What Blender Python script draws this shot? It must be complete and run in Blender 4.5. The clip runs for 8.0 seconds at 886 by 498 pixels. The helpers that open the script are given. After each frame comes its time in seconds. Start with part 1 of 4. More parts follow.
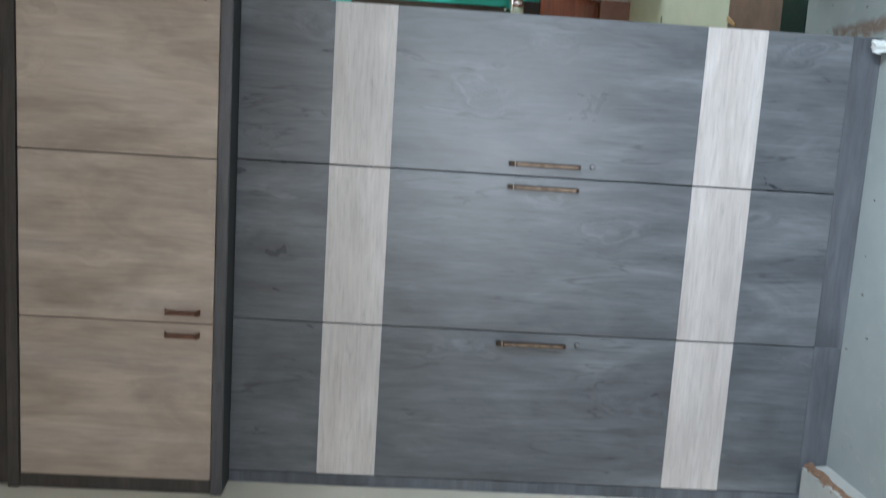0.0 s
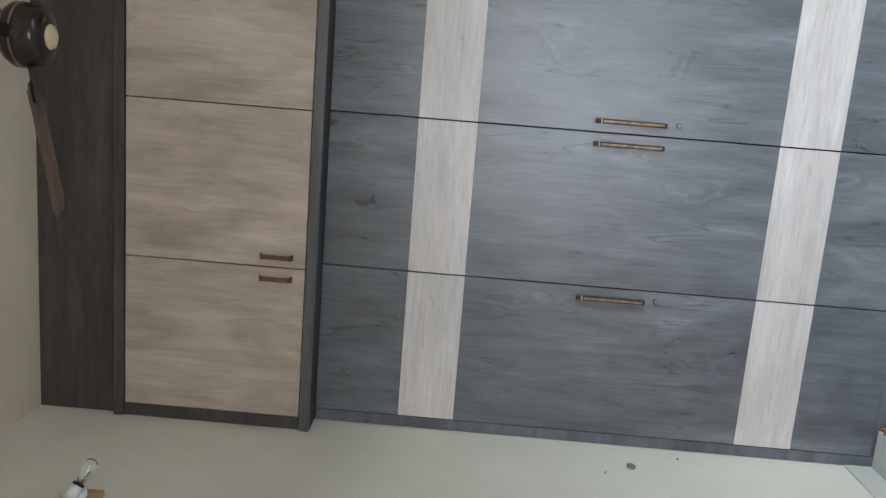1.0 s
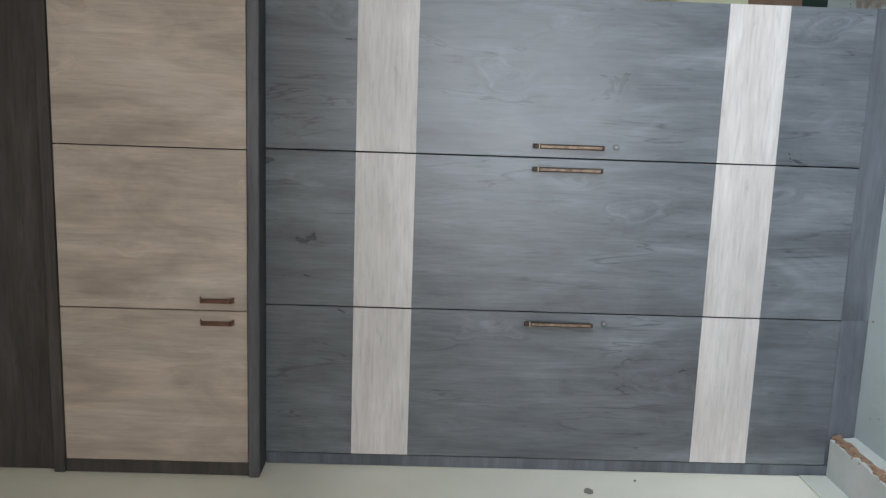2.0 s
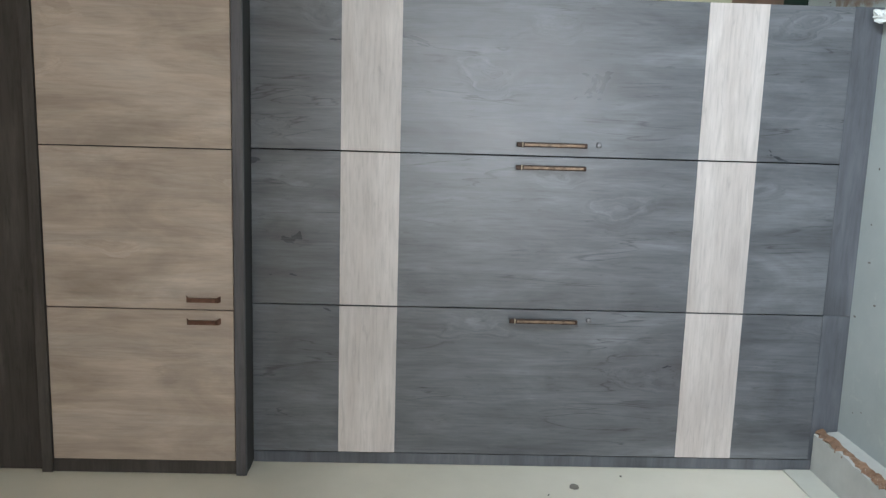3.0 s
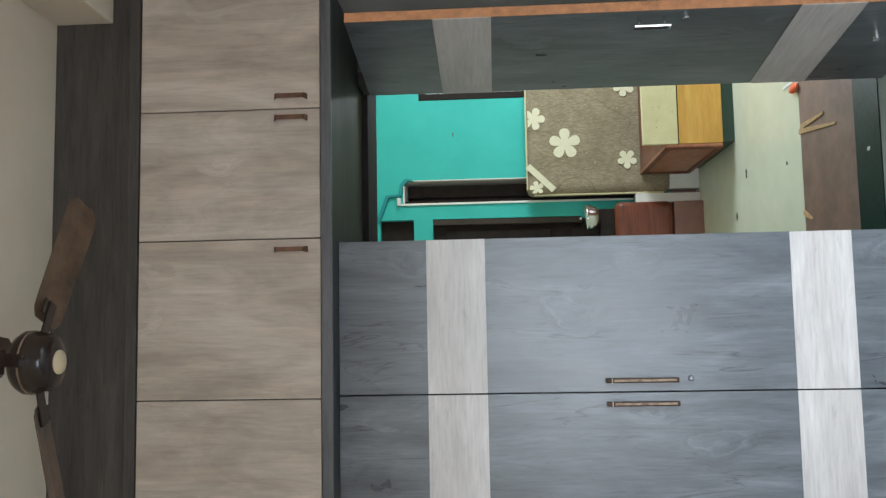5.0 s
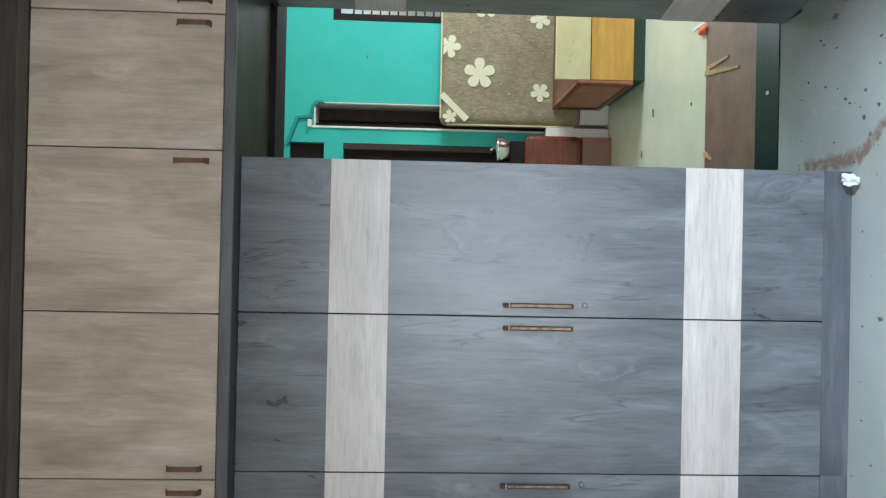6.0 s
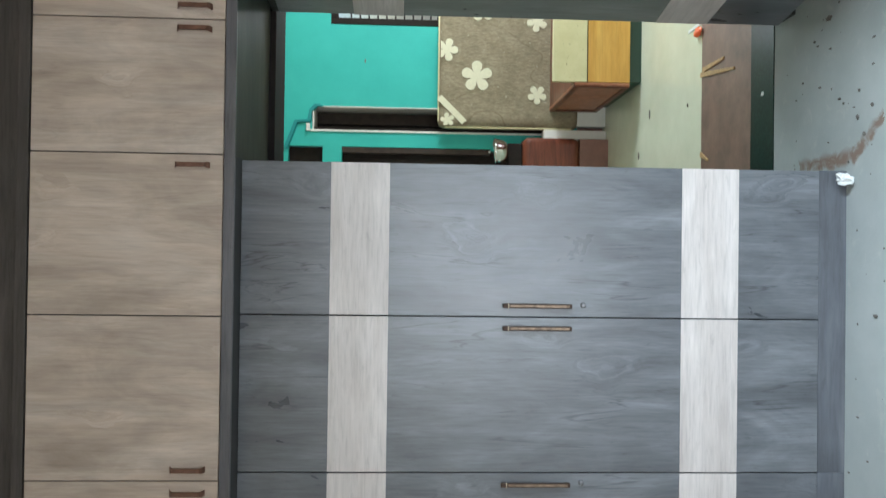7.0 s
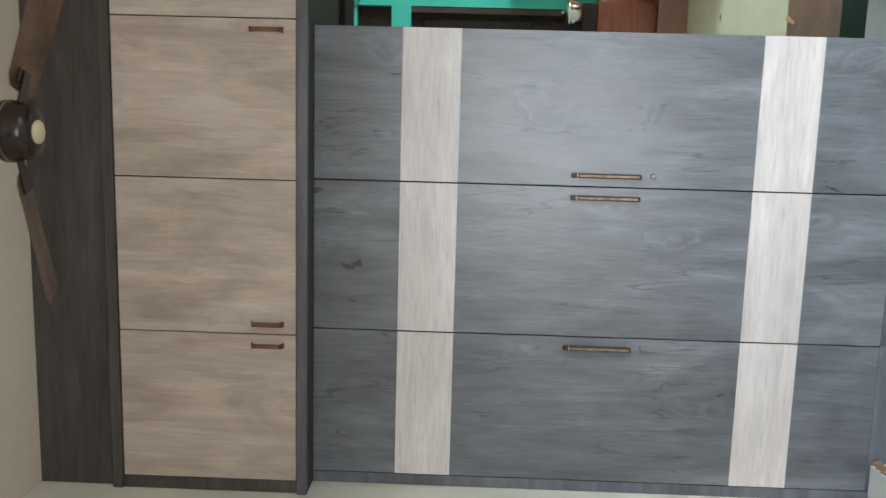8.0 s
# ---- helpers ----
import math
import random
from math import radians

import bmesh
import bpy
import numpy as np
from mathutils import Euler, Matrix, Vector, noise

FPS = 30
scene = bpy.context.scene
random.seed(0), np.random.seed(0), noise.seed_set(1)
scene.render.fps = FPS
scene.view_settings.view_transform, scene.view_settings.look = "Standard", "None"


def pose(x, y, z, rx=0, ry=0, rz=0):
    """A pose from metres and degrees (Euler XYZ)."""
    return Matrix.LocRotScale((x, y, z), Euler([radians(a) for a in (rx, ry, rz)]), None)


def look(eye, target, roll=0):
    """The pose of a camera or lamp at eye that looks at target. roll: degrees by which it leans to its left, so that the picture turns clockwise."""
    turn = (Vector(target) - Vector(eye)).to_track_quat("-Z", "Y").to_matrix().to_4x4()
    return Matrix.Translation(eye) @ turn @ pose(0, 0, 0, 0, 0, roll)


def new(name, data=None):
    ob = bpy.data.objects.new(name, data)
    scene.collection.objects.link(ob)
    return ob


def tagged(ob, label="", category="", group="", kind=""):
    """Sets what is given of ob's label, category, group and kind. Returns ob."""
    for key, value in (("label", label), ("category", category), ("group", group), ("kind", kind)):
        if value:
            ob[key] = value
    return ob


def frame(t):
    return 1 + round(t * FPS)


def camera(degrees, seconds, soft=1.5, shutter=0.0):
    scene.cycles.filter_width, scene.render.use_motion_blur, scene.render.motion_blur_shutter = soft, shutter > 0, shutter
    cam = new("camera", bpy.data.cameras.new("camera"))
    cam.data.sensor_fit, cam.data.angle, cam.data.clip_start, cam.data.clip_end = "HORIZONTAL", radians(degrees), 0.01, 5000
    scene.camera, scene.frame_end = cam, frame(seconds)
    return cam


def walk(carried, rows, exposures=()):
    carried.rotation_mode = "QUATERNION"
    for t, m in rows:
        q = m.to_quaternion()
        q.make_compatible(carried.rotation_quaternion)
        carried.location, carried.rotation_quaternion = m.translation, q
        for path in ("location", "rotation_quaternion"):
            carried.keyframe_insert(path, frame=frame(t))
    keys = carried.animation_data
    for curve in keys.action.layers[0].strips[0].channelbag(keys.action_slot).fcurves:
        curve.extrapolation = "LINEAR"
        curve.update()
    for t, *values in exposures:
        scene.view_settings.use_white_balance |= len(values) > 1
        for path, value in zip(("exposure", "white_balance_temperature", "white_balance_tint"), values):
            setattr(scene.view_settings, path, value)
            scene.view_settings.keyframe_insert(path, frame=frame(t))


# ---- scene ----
cam = camera(55.7, 8.0, 1.3, 0.25)
PATH = [
    (0, (0.146, -2.798, 1.538), (-0.142, -0.822, 1.444), -86.8),
    (0.1, (0.143, -2.813, 1.534), (-0.214, -0.848, 1.435), -86.7),
    (0.2, (0.153, -2.821, 1.534), (-0.278, -0.87, 1.45), -86.6),
    (0.3, (0.148, -2.83, 1.54), (-0.333, -0.889, 1.483), -86.1),
    (0.5, (0.083, -2.865, 1.563), (-0.34, -0.91, 1.573), -85.1),
    (0.8, (0.128, -2.871, 1.6), (-0.288, -0.915, 1.647), -84.9),
    (1, (0.136, -2.875, 1.618), (-0.261, -0.916, 1.661), -85.2),
    (1.5, (0.19, -2.842, 1.575), (-0.197, -0.88, 1.601), -86.9),
    (1.7, (0.181, -2.833, 1.568), (-0.187, -0.868, 1.559), -87.6),
    (2.8, (0.164, -2.855, 1.535), (-0.165, -0.883, 1.464), -88.6),
    (3, (0.155, -2.861, 1.528), (-0.178, -0.89, 1.469), -88.6),
    (3.2, (0.140, -2.872, 1.538), (-0.203, -0.903, 1.487), -88.7),
    (3.3, (0.139, -2.871, 1.545), (-0.202, -0.901, 1.516), -88.7),
    (3.5, (0.137, -2.869, 1.56), (-0.198, -0.898, 1.615), -88.7),
    (3.8, (0.145, -2.861, 1.575), (-0.13, -0.888, 1.746), -89.0),
    (4, (0.197, -2.853, 1.582), (0.016, -0.874, 1.811), -89.3),
    (4.2, (0.208, -2.85, 1.582), (0.222, -0.867, 1.841), -89.9),
    (5.3, (0.236, -2.86, 1.556), (0.448, -0.873, 1.642), -91.0),
    (5.5, (0.218, -2.839, 1.539), (0.333, -0.843, 1.485), -89.8),
    (5.7, (0.24, -2.839, 1.565), (0.26, -0.842, 1.462), -89.1),
    (6, (0.202, -2.857, 1.548), (0.219, -0.86, 1.454), -88.8),
    (6.5, (0.2, -2.857, 1.549), (0.231, -0.86, 1.456), -88.7),
    (6.7, (0.182, -2.857, 1.585), (0.239, -0.861, 1.462), -88.8),
    (6.9, (0.187, -2.869, 1.553), (0.237, -0.872, 1.456), -88.9),
    (7, (0.197, -2.885, 1.553), (0.221, -0.887, 1.455), -89.2),
    (7.1, (0.228, -2.885, 1.559), (0.185, -0.888, 1.455), -89.2),
    (7.3, (0.204, -2.92, 1.558), (0.093, -0.925, 1.463), -89.4),
    (7.5, (0.196, -2.92, 1.557), (-0.007, -0.932, 1.466), -89.2),
    (7.7, (0.204, -2.922, 1.556), (-0.058, -0.94, 1.51), -89.4),
    (7.9, (0.219, -2.925, 1.56), (-0.088, -0.949, 1.583), -89.1),
    (8, (0.22, -2.925, 1.565), (-0.087, -0.949, 1.617), -88.2),
]
walk(cam, [(t, look(eye, target, roll)) for t, eye, target, roll in PATH],
     [(0, -0.25, 5850, 9), (0.5, -0.25, 6050, 10), (1.0, -0.25, 6050, 10), (1.5, -0.22, 6050, 10), (3.0, -0.19, 6200, 10), (3.5, -0.24, 6200, 10), (4.2, -0.22, 6250, 10),
      (5.4, 0.00, 5850, 8), (7.0, 0.02, 5950, 8), (8.0, 0.03, 6250, 10)])

# ---- light ----
world = bpy.data.worlds.new("sky")
scene.world = world
world.use_nodes = True
wn = world.node_tree
sky = wn.nodes.new("ShaderNodeTexSky")
sky.sky_type, sky.sun_disc = "NISHITA", False
sky.sun_elevation, sky.sun_rotation = radians(50), radians(150)
wn.nodes["Background"].inputs["Strength"].default_value = 0.12
wn.links.new(sky.outputs[0], wn.nodes["Background"].inputs["Color"])


def daylight(name, at, target, width, height, watts, colour):
    lamp = bpy.data.lights.new(name, "AREA")
    lamp.shape, lamp.size, lamp.size_y, lamp.energy, lamp.color = "RECTANGLE", width, height, watts, colour
    ob = new(name, lamp)
    ob.matrix_world = look(at, target)
    return ob


# the open entrance behind the camera, the far window, and two added unseen openings
daylight("daylight_entrance", (0.10, -4.62, 0.86), (0.10, 0, 0.86), 1.6, 1.70, 59, (0.945, 0.965, 0.98))
# added lamp outside the unseen side opening, brightens the lower wardrobe and floor
daylight("added_side_daylight", (2.8, -3.0, 2.45), (-0.2, -0.1, 0.5), 2.0, 1.6, 500, (0.83, 0.94, 1.0))
daylight("daylight_far_window", (2.5, 3.74, 1.68), (2.3, 2.0, 1.2), 0.86, 0.76, 24, (0.95, 0.98, 1.0))
# added lamp with no visible source, lifts the turquoise room
daylight("added_far_side_daylight", (3.7, 2.0, 1.5), (1.2, 2.6, 0.9), 0.9, 1.0, 84, (0.96, 1.0, 0.97))

# ---- materials ----


def material(name, rough=0.5, metal=0.0, spec=0.5):
    m = bpy.data.materials.new(name)
    m.use_nodes = True
    b = m.node_tree.nodes["Principled BSDF"]
    b.inputs["Roughness"].default_value, b.inputs["Metallic"].default_value = rough, metal
    b.inputs["Specular IOR Level"].default_value = spec
    return m, m.node_tree, b


def node(nt, kind, **values):
    n = nt.nodes.new(kind)
    for k, v in values.items():
        n.inputs[k.replace("_", " ")].default_value = v
    return n


def coords(nt, scale, random_shift=True):
    """Object coordinates, scaled, and shifted by the object's own random number."""
    tc = nt.nodes.new("ShaderNodeTexCoord")
    mp = nt.nodes.new("ShaderNodeMapping")
    mp.inputs["Scale"].default_value = scale
    if random_shift:
        info = nt.nodes.new("ShaderNodeObjectInfo")
        mul = nt.nodes.new("ShaderNodeVectorMath")
        mul.operation = "SCALE"
        mul.inputs[0].default_value = (31, 17, 23)
        nt.links.new(info.outputs["Random"], mul.inputs["Scale"])
        add = nt.nodes.new("ShaderNodeVectorMath")
        nt.links.new(tc.outputs["Object"], add.inputs[0])
        nt.links.new(mul.outputs[0], add.inputs[1])
        nt.links.new(add.outputs[0], mp.inputs["Vector"])
    else:
        nt.links.new(tc.outputs["Object"], mp.inputs["Vector"])
    return mp.outputs[0]


def ramp(nt, source, stops):
    r = nt.nodes.new("ShaderNodeValToRGB")
    els = r.color_ramp.elements
    while len(els) < len(stops):
        els.new(0.5)
    for e, (p, c) in zip(els, stops):
        e.position, e.color = p, (*c, 1)
    nt.links.new(source, r.inputs["Fac"])
    return r.outputs["Color"]


def mix(nt, a, b, fac, mode="MIX"):
    m = nt.nodes.new("ShaderNodeMix")
    m.data_type, m.blend_type = "RGBA", mode
    for slot, value in ((6, a), (7, b), (0, fac)):
        if isinstance(value, (int, float)):
            m.inputs[slot].default_value = value
        elif isinstance(value, tuple):
            m.inputs[slot].default_value = (*value, 1)
        else:
            nt.links.new(value, m.inputs[slot])
    return m.outputs[2]


def bump(nt, b, height, strength, distance=0.002):
    n = node(nt, "ShaderNodeBump", Strength=strength, Distance=distance)
    nt.links.new(height, n.inputs["Height"])
    nt.links.new(n.outputs[0], b.inputs["Normal"])


def calc(nt, op, a, c=0.0):
    q = nt.nodes.new("ShaderNodeMath")
    q.operation = op
    for slot, value in ((0, a), (1, c)):
        if isinstance(value, (int, float)):
            q.inputs[slot].default_value = value
        else:
            nt.links.new(value, q.inputs[slot])
    return q.outputs[0]


def laminate(name, dark, mid, light, along, rough=0.42, spec=0.5, knots=0.5, blotch=0.35, ticks=0.6, streaks=0.7):
    """Wood-print laminate. along: the axis of the grain, 'x' or 'z'."""
    m, nt, b = material(name, rough, 0, spec)
    fine = (8.0, 110, 110) if along == "x" else (110, 110, 8.0)
    wide = (2.0, 17, 17) if along == "x" else (17, 17, 2.0)
    short = (12.0, 60, 60) if along == "x" else (60, 60, 12.0)
    n1 = node(nt, "ShaderNodeTexNoise", Scale=1.0, Detail=6.0, Roughness=0.62, Distortion=0.1)
    n2 = node(nt, "ShaderNodeTexNoise", Scale=1.0, Detail=6.0, Roughness=0.62, Distortion=0.3)
    n3 = node(nt, "ShaderNodeTexNoise", Scale=1.0, Detail=3.0, Roughness=0.55, Distortion=0.9)
    nt.links.new(coords(nt, fine), n1.inputs["Vector"])
    nt.links.new(coords(nt, wide), n2.inputs["Vector"])
    nt.links.new(coords(nt, short), n3.inputs["Vector"])
    base = ramp(nt, n2.outputs[0], ((0.30, dark), (0.52, mid), (0.74, light)))
    grain = ramp(nt, n1.outputs[0], ((0.30, (0.62, 0.62, 0.62)), (0.50, (1.0, 1.0, 1.0)), (0.74, (1.2, 1.2, 1.2))))
    col = mix(nt, base, grain, streaks, "MULTIPLY")
    # short dark ticks, then sparse knots with a soft eye
    tick = ramp(nt, n3.outputs[0], ((0.28, (0.62, 0.62, 0.62)), (0.40, (1.0, 1.0, 1.0)), (0.62, (1.0, 1.0, 1.0)), (0.74, (1.16, 1.16, 1.16))))
    col = mix(nt, col, tick, ticks, "MULTIPLY")
    kc = coords(nt, (1.6, 4.6, 4.6) if along == "x" else (4.6, 4.6, 1.6))
    v = node(nt, "ShaderNodeTexNoise", Scale=1.7, Detail=4.0, Roughness=0.55, Distortion=1.2)
    nt.links.new(kc, v.inputs["Vector"])
    kn = ramp(nt, v.outputs[0], ((0.30, (1.22, 1.22, 1.22)), (0.42, (1, 1, 1)), (0.58, (1, 1, 1)), (0.70, (0.66, 0.66, 0.66))))
    col = mix(nt, col, kn, knots, "MULTIPLY")
    big = node(nt, "ShaderNodeTexNoise", Scale=1.0, Detail=3.0, Roughness=0.6)
    nt.links.new(coords(nt, (2.2, 5, 5) if along == "x" else (5, 5, 2.2)), big.inputs["Vector"])
    bl = ramp(nt, big.outputs[0], ((0.34, (0.74, 0.74, 0.74)), (0.66, (1.16, 1.16, 1.16))))
    col = mix(nt, col, bl, blotch, "MULTIPLY")
    nt.links.new(col, b.inputs["Base Color"])
    rr = node(nt, "ShaderNodeMapRange", From_Min=0.3, From_Max=0.7, To_Min=rough - 0.03, To_Max=rough + 0.07)
    nt.links.new(big.outputs[0], rr.inputs["Value"])
    nt.links.new(rr.outputs[0], b.inputs["Roughness"])
    bump(nt, b, n1.outputs[0], 0.3, 0.0006)
    return m


def grained(name, dark, mid, light, rough, spec, cloud, grain, crack, knot, many, pores):
    """Wood-print laminate with upright grain that flows round scattered knots, pale clouds and long fine cracks."""
    m, nt, b = material(name, rough, 0, spec)
    wob = node(nt, "ShaderNodeTexNoise", Scale=1.0, Detail=2.0)
    nt.links.new(coords(nt, (7, 7, 2.5)), wob.inputs["Vector"])
    push = nt.nodes.new("ShaderNodeVectorMath")
    push.operation = "MULTIPLY_ADD"
    push.inputs[1].default_value = (1.1, 1.1, 1.1)
    nt.links.new(wob.outputs["Color"], push.inputs[0])
    nt.links.new(coords(nt, (5.6, 5.6, 2.3)), push.inputs[2])
    vor = node(nt, "ShaderNodeTexVoronoi", Scale=1.0, Randomness=1.0)
    nt.links.new(push.outputs[0], vor.inputs["Vector"])
    split = nt.nodes.new("ShaderNodeSeparateXYZ")
    nt.links.new(vor.outputs["Color"], split.inputs[0])
    chosen = calc(nt, "GREATER_THAN", split.outputs[0], 1.0 - many)
    ragged = node(nt, "ShaderNodeTexNoise", Scale=1.0, Detail=3.0, Roughness=0.6)
    nt.links.new(coords(nt, (34, 34, 14)), ragged.inputs["Vector"])
    eye = node(nt, "ShaderNodeMapRange", From_Min=0.30, From_Max=0.0)
    nt.links.new(calc(nt, "ADD", vor.outputs["Distance"], calc(nt, "MULTIPLY", calc(nt, "SUBTRACT", ragged.outputs[0], 0.5), 0.22)), eye.inputs["Value"])
    eye = calc(nt, "MULTIPLY", eye.outputs[0], chosen)

    def flow(across, along, bend):
        """Grain coordinates, pushed sideways round each knot."""
        at = nt.nodes.new("ShaderNodeVectorMath")
        join = nt.nodes.new("ShaderNodeCombineXYZ")
        nt.links.new(calc(nt, "MULTIPLY", eye, bend), join.inputs[0])
        nt.links.new(coords(nt, (across, across, along)), at.inputs[0])
        nt.links.new(join.outputs[0], at.inputs[1])
        return at.outputs[0]

    def fbm(vector, detail, wild, twist):
        n = node(nt, "ShaderNodeTexNoise", Scale=1.0, Detail=detail, Roughness=wild, Distortion=twist)
        nt.links.new(vector, n.inputs["Vector"])
        return n.outputs[0]

    tone = fbm(flow(9, 1.25, 2.0), 6.0, 0.66, 0.9)
    fine = fbm(flow(120, 7.0, 6.0), 5.0, 0.6, 0.4)
    lines = fbm(flow(11, 1.1, 2.6), 4.0, 0.5, 0.9)
    where = fbm(coords(nt, (4, 4, 2.5)), 2.0, 0.5, 0.0)
    haze = fbm(coords(nt, (5.5, 5.5, 1.9)), 5.0, 0.62, 1.2)
    dots = fbm(flow(85, 17, 3.0), 3.0, 0.6, 0.5)
    col = ramp(nt, tone, ((0.30, dark), (0.5, mid), (0.70, light)))
    col = mix(nt, col, ramp(nt, fine, ((0.32, (0.66, 0.66, 0.67)), (0.5, (1, 1, 1)), (0.7, (1.22, 1.22, 1.22)))), grain, "MULTIPLY")
    col = mix(nt, col, ramp(nt, haze, ((0.32, (0.70, 0.70, 0.71)), (0.5, (1, 1, 1)), (0.66, (1.34, 1.34, 1.33)))), cloud, "MULTIPLY")
    col = mix(nt, col, ramp(nt, dots, ((0.27, (0.5, 0.5, 0.5)), (0.37, (1, 1, 1)))), pores, "MULTIPLY")
    thin = ramp(nt, calc(nt, "ABSOLUTE", calc(nt, "SUBTRACT", lines, 0.5)), ((0.0, (1, 1, 1)), (0.011, (0, 0, 0))))
    thin = calc(nt, "MULTIPLY", thin, ramp(nt, where, ((0.50, (0, 0, 0)), (0.58, (1, 1, 1)))))
    col = mix(nt, col, mix(nt, (1, 1, 1), (0.42, 0.42, 0.44), thin), crack, "MULTIPLY")
    ring = calc(nt, "MULTIPLY", calc(nt, "ADD", calc(nt, "SINE", calc(nt, "MULTIPLY", eye, 24.0)), 1.0), 0.5)
    ring = calc(nt, "MULTIPLY", ring, ramp(nt, eye, ((0.02, (0, 0, 0)), (0.30, (1, 1, 1)))))
    col = mix(nt, col, mix(nt, (1, 1, 1), (0.84, 0.84, 0.86), ring), knot, "MULTIPLY")
    heart = ramp(nt, eye, ((0.10, (1, 1, 1)), (0.38, (1.30, 1.30, 1.29)), (0.62, (1.12, 1.12, 1.12)), (0.76, (0.74, 0.74, 0.77)), (1.0, (0.8, 0.8, 0.8))))
    col = mix(nt, col, heart, knot, "MULTIPLY")
    nt.links.new(col, b.inputs["Base Color"])
    rr = node(nt, "ShaderNodeMapRange", From_Min=0.3, From_Max=0.7, To_Min=rough - 0.04, To_Max=rough + 0.08)
    nt.links.new(haze, rr.inputs["Value"])
    nt.links.new(rr.outputs[0], b.inputs["Roughness"])
    bump(nt, b, fine, 0.3, 0.0006)
    return m


def plaster(name, c1, c2, rough=0.85, dirt=(0.35, 0.3, 0.25), amount=0.25, scale=3.0, spec=0.25, speck=0.68):
    m, nt, b = material(name, rough, 0, spec)
    n1 = node(nt, "ShaderNodeTexNoise", Scale=scale, Detail=6.0, Roughness=0.65)
    n2 = node(nt, "ShaderNodeTexNoise", Scale=scale * 14, Detail=4.0, Roughness=0.6)
    n3 = node(nt, "ShaderNodeTexNoise", Scale=scale * 4.5, Detail=8.0, Roughness=0.7, Distortion=0.8)
    p = coords(nt, (1, 1, 1), False)
    for n in (n1, n2, n3):
        nt.links.new(p, n.inputs["Vector"])
    col = ramp(nt, n1.outputs[0], ((0.3, c1), (0.7, c2)))
    mask = ramp(nt, n3.outputs[0], ((speck, (0, 0, 0)), (speck + 0.05, (amount,) * 3)))
    col = mix(nt, col, dirt, mask)
    nt.links.new(col, b.inputs["Base Color"])
    bump(nt, b, n2.outputs[0], 0.3, 0.002)
    return m


def plain(name, colour, rough=0.5, metal=0.0, spec=0.5, vary=0.12, scale=14.0, relief=0.15):
    m, nt, b = material(name, rough, metal, spec)
    n = node(nt, "ShaderNodeTexNoise", Scale=scale, Detail=5.0, Roughness=0.65)
    nt.links.new(coords(nt, (1, 1, 1)), n.inputs["Vector"])
    lo = tuple(c * (1 - vary) for c in colour)
    hi = tuple(min(1, c * (1 + vary)) for c in colour)
    nt.links.new(ramp(nt, n.outputs[0], ((0.3, lo), (0.7, hi))), b.inputs["Base Color"])
    bump(nt, b, n.outputs[0], relief, 0.001)
    return m


GREY = grained("grey_oak_laminate", (0.074, 0.078, 0.087), (0.110, 0.116, 0.128), (0.158, 0.166, 0.181), 0.31, 0.95, 0.85, 0.6, 1.0, 0.42, 0.60, 0.55)
GREY_X = laminate("grey_oak_laminate_crosswise", (0.075, 0.079, 0.09), (0.11, 0.116, 0.132), (0.155, 0.162, 0.18), "x", 0.38, 0.6, 0.3, 0.6, 0.4, 0.4)
PALE_X = laminate("pale_oak_laminate_crosswise", (0.505, 0.448, 0.42), (0.575, 0.522, 0.495), (0.645, 0.590, 0.565), "x", 0.40, 0.5, 0.2, 0.4, 0.3, 0.42)
CREAM = grained("cream_oak_laminate", (0.365, 0.284, 0.224), (0.448, 0.362, 0.296), (0.515, 0.436, 0.372), 0.42, 0.45, 0.60, 0.28, 0.18, 0.08, 0.30, 0.15)
DARK_X = laminate("dark_wenge_laminate", (0.044, 0.037, 0.031), (0.065, 0.055, 0.048), (0.092, 0.080, 0.070), "x", 0.5, 0.4, 0.05)
RAIL = laminate("charcoal_laminate_rail", (0.072, 0.068, 0.072), (0.102, 0.097, 0.103), (0.134, 0.128, 0.135), "x", 0.4, 0.5, 0.05, 0.5)
CARCASS = plain("dark_carcass_board", (0.035, 0.034, 0.033), 0.7)
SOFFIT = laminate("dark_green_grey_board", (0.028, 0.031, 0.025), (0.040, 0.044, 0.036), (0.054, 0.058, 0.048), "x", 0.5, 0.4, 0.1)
PLY_EDGE = plain("raw_plywood_edge", (0.55, 0.25, 0.12), 0.75, vary=0.25, scale=30)
COPPER = plain("antique_copper", (0.21, 0.145, 0.10), 0.42, 0.5, vary=0.6, scale=38, relief=0.3)
COPPER_EDGE = plain("blackened_copper", (0.050, 0.028, 0.018), 0.5, 0.5, vary=0.5, scale=60, relief=0.3)
COLLAR = plain("worn_brass", (0.42, 0.36, 0.27), 0.5, 0.6, vary=0.3, scale=80)
COPPER_DARK = plain("dark_antique_copper", (0.165, 0.085, 0.058), 0.45, 0.7, vary=0.35, scale=45, relief=0.3)
LOCK_STEEL = plain("worn_lock_steel", (0.25, 0.25, 0.26), 0.5, 1.0, vary=0.4, scale=160)
CHROME = plain("chrome", (0.8, 0.8, 0.82), 0.12, 1.0, vary=0.05, relief=0.03)
WALL = plaster("whitewashed_wall", (0.68, 0.63, 0.53), (0.77, 0.715, 0.615), 0.8, (0.45, 0.41, 0.35), 0.35, 2.2, 0.25, 0.7)
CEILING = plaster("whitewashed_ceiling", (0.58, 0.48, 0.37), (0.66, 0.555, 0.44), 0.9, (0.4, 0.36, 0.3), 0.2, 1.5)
CEMENT = plaster("grey_cement", (0.42, 0.42, 0.40), (0.52, 0.52, 0.49), 0.8, (0.2, 0.17, 0.14), 0.5, 6.0)
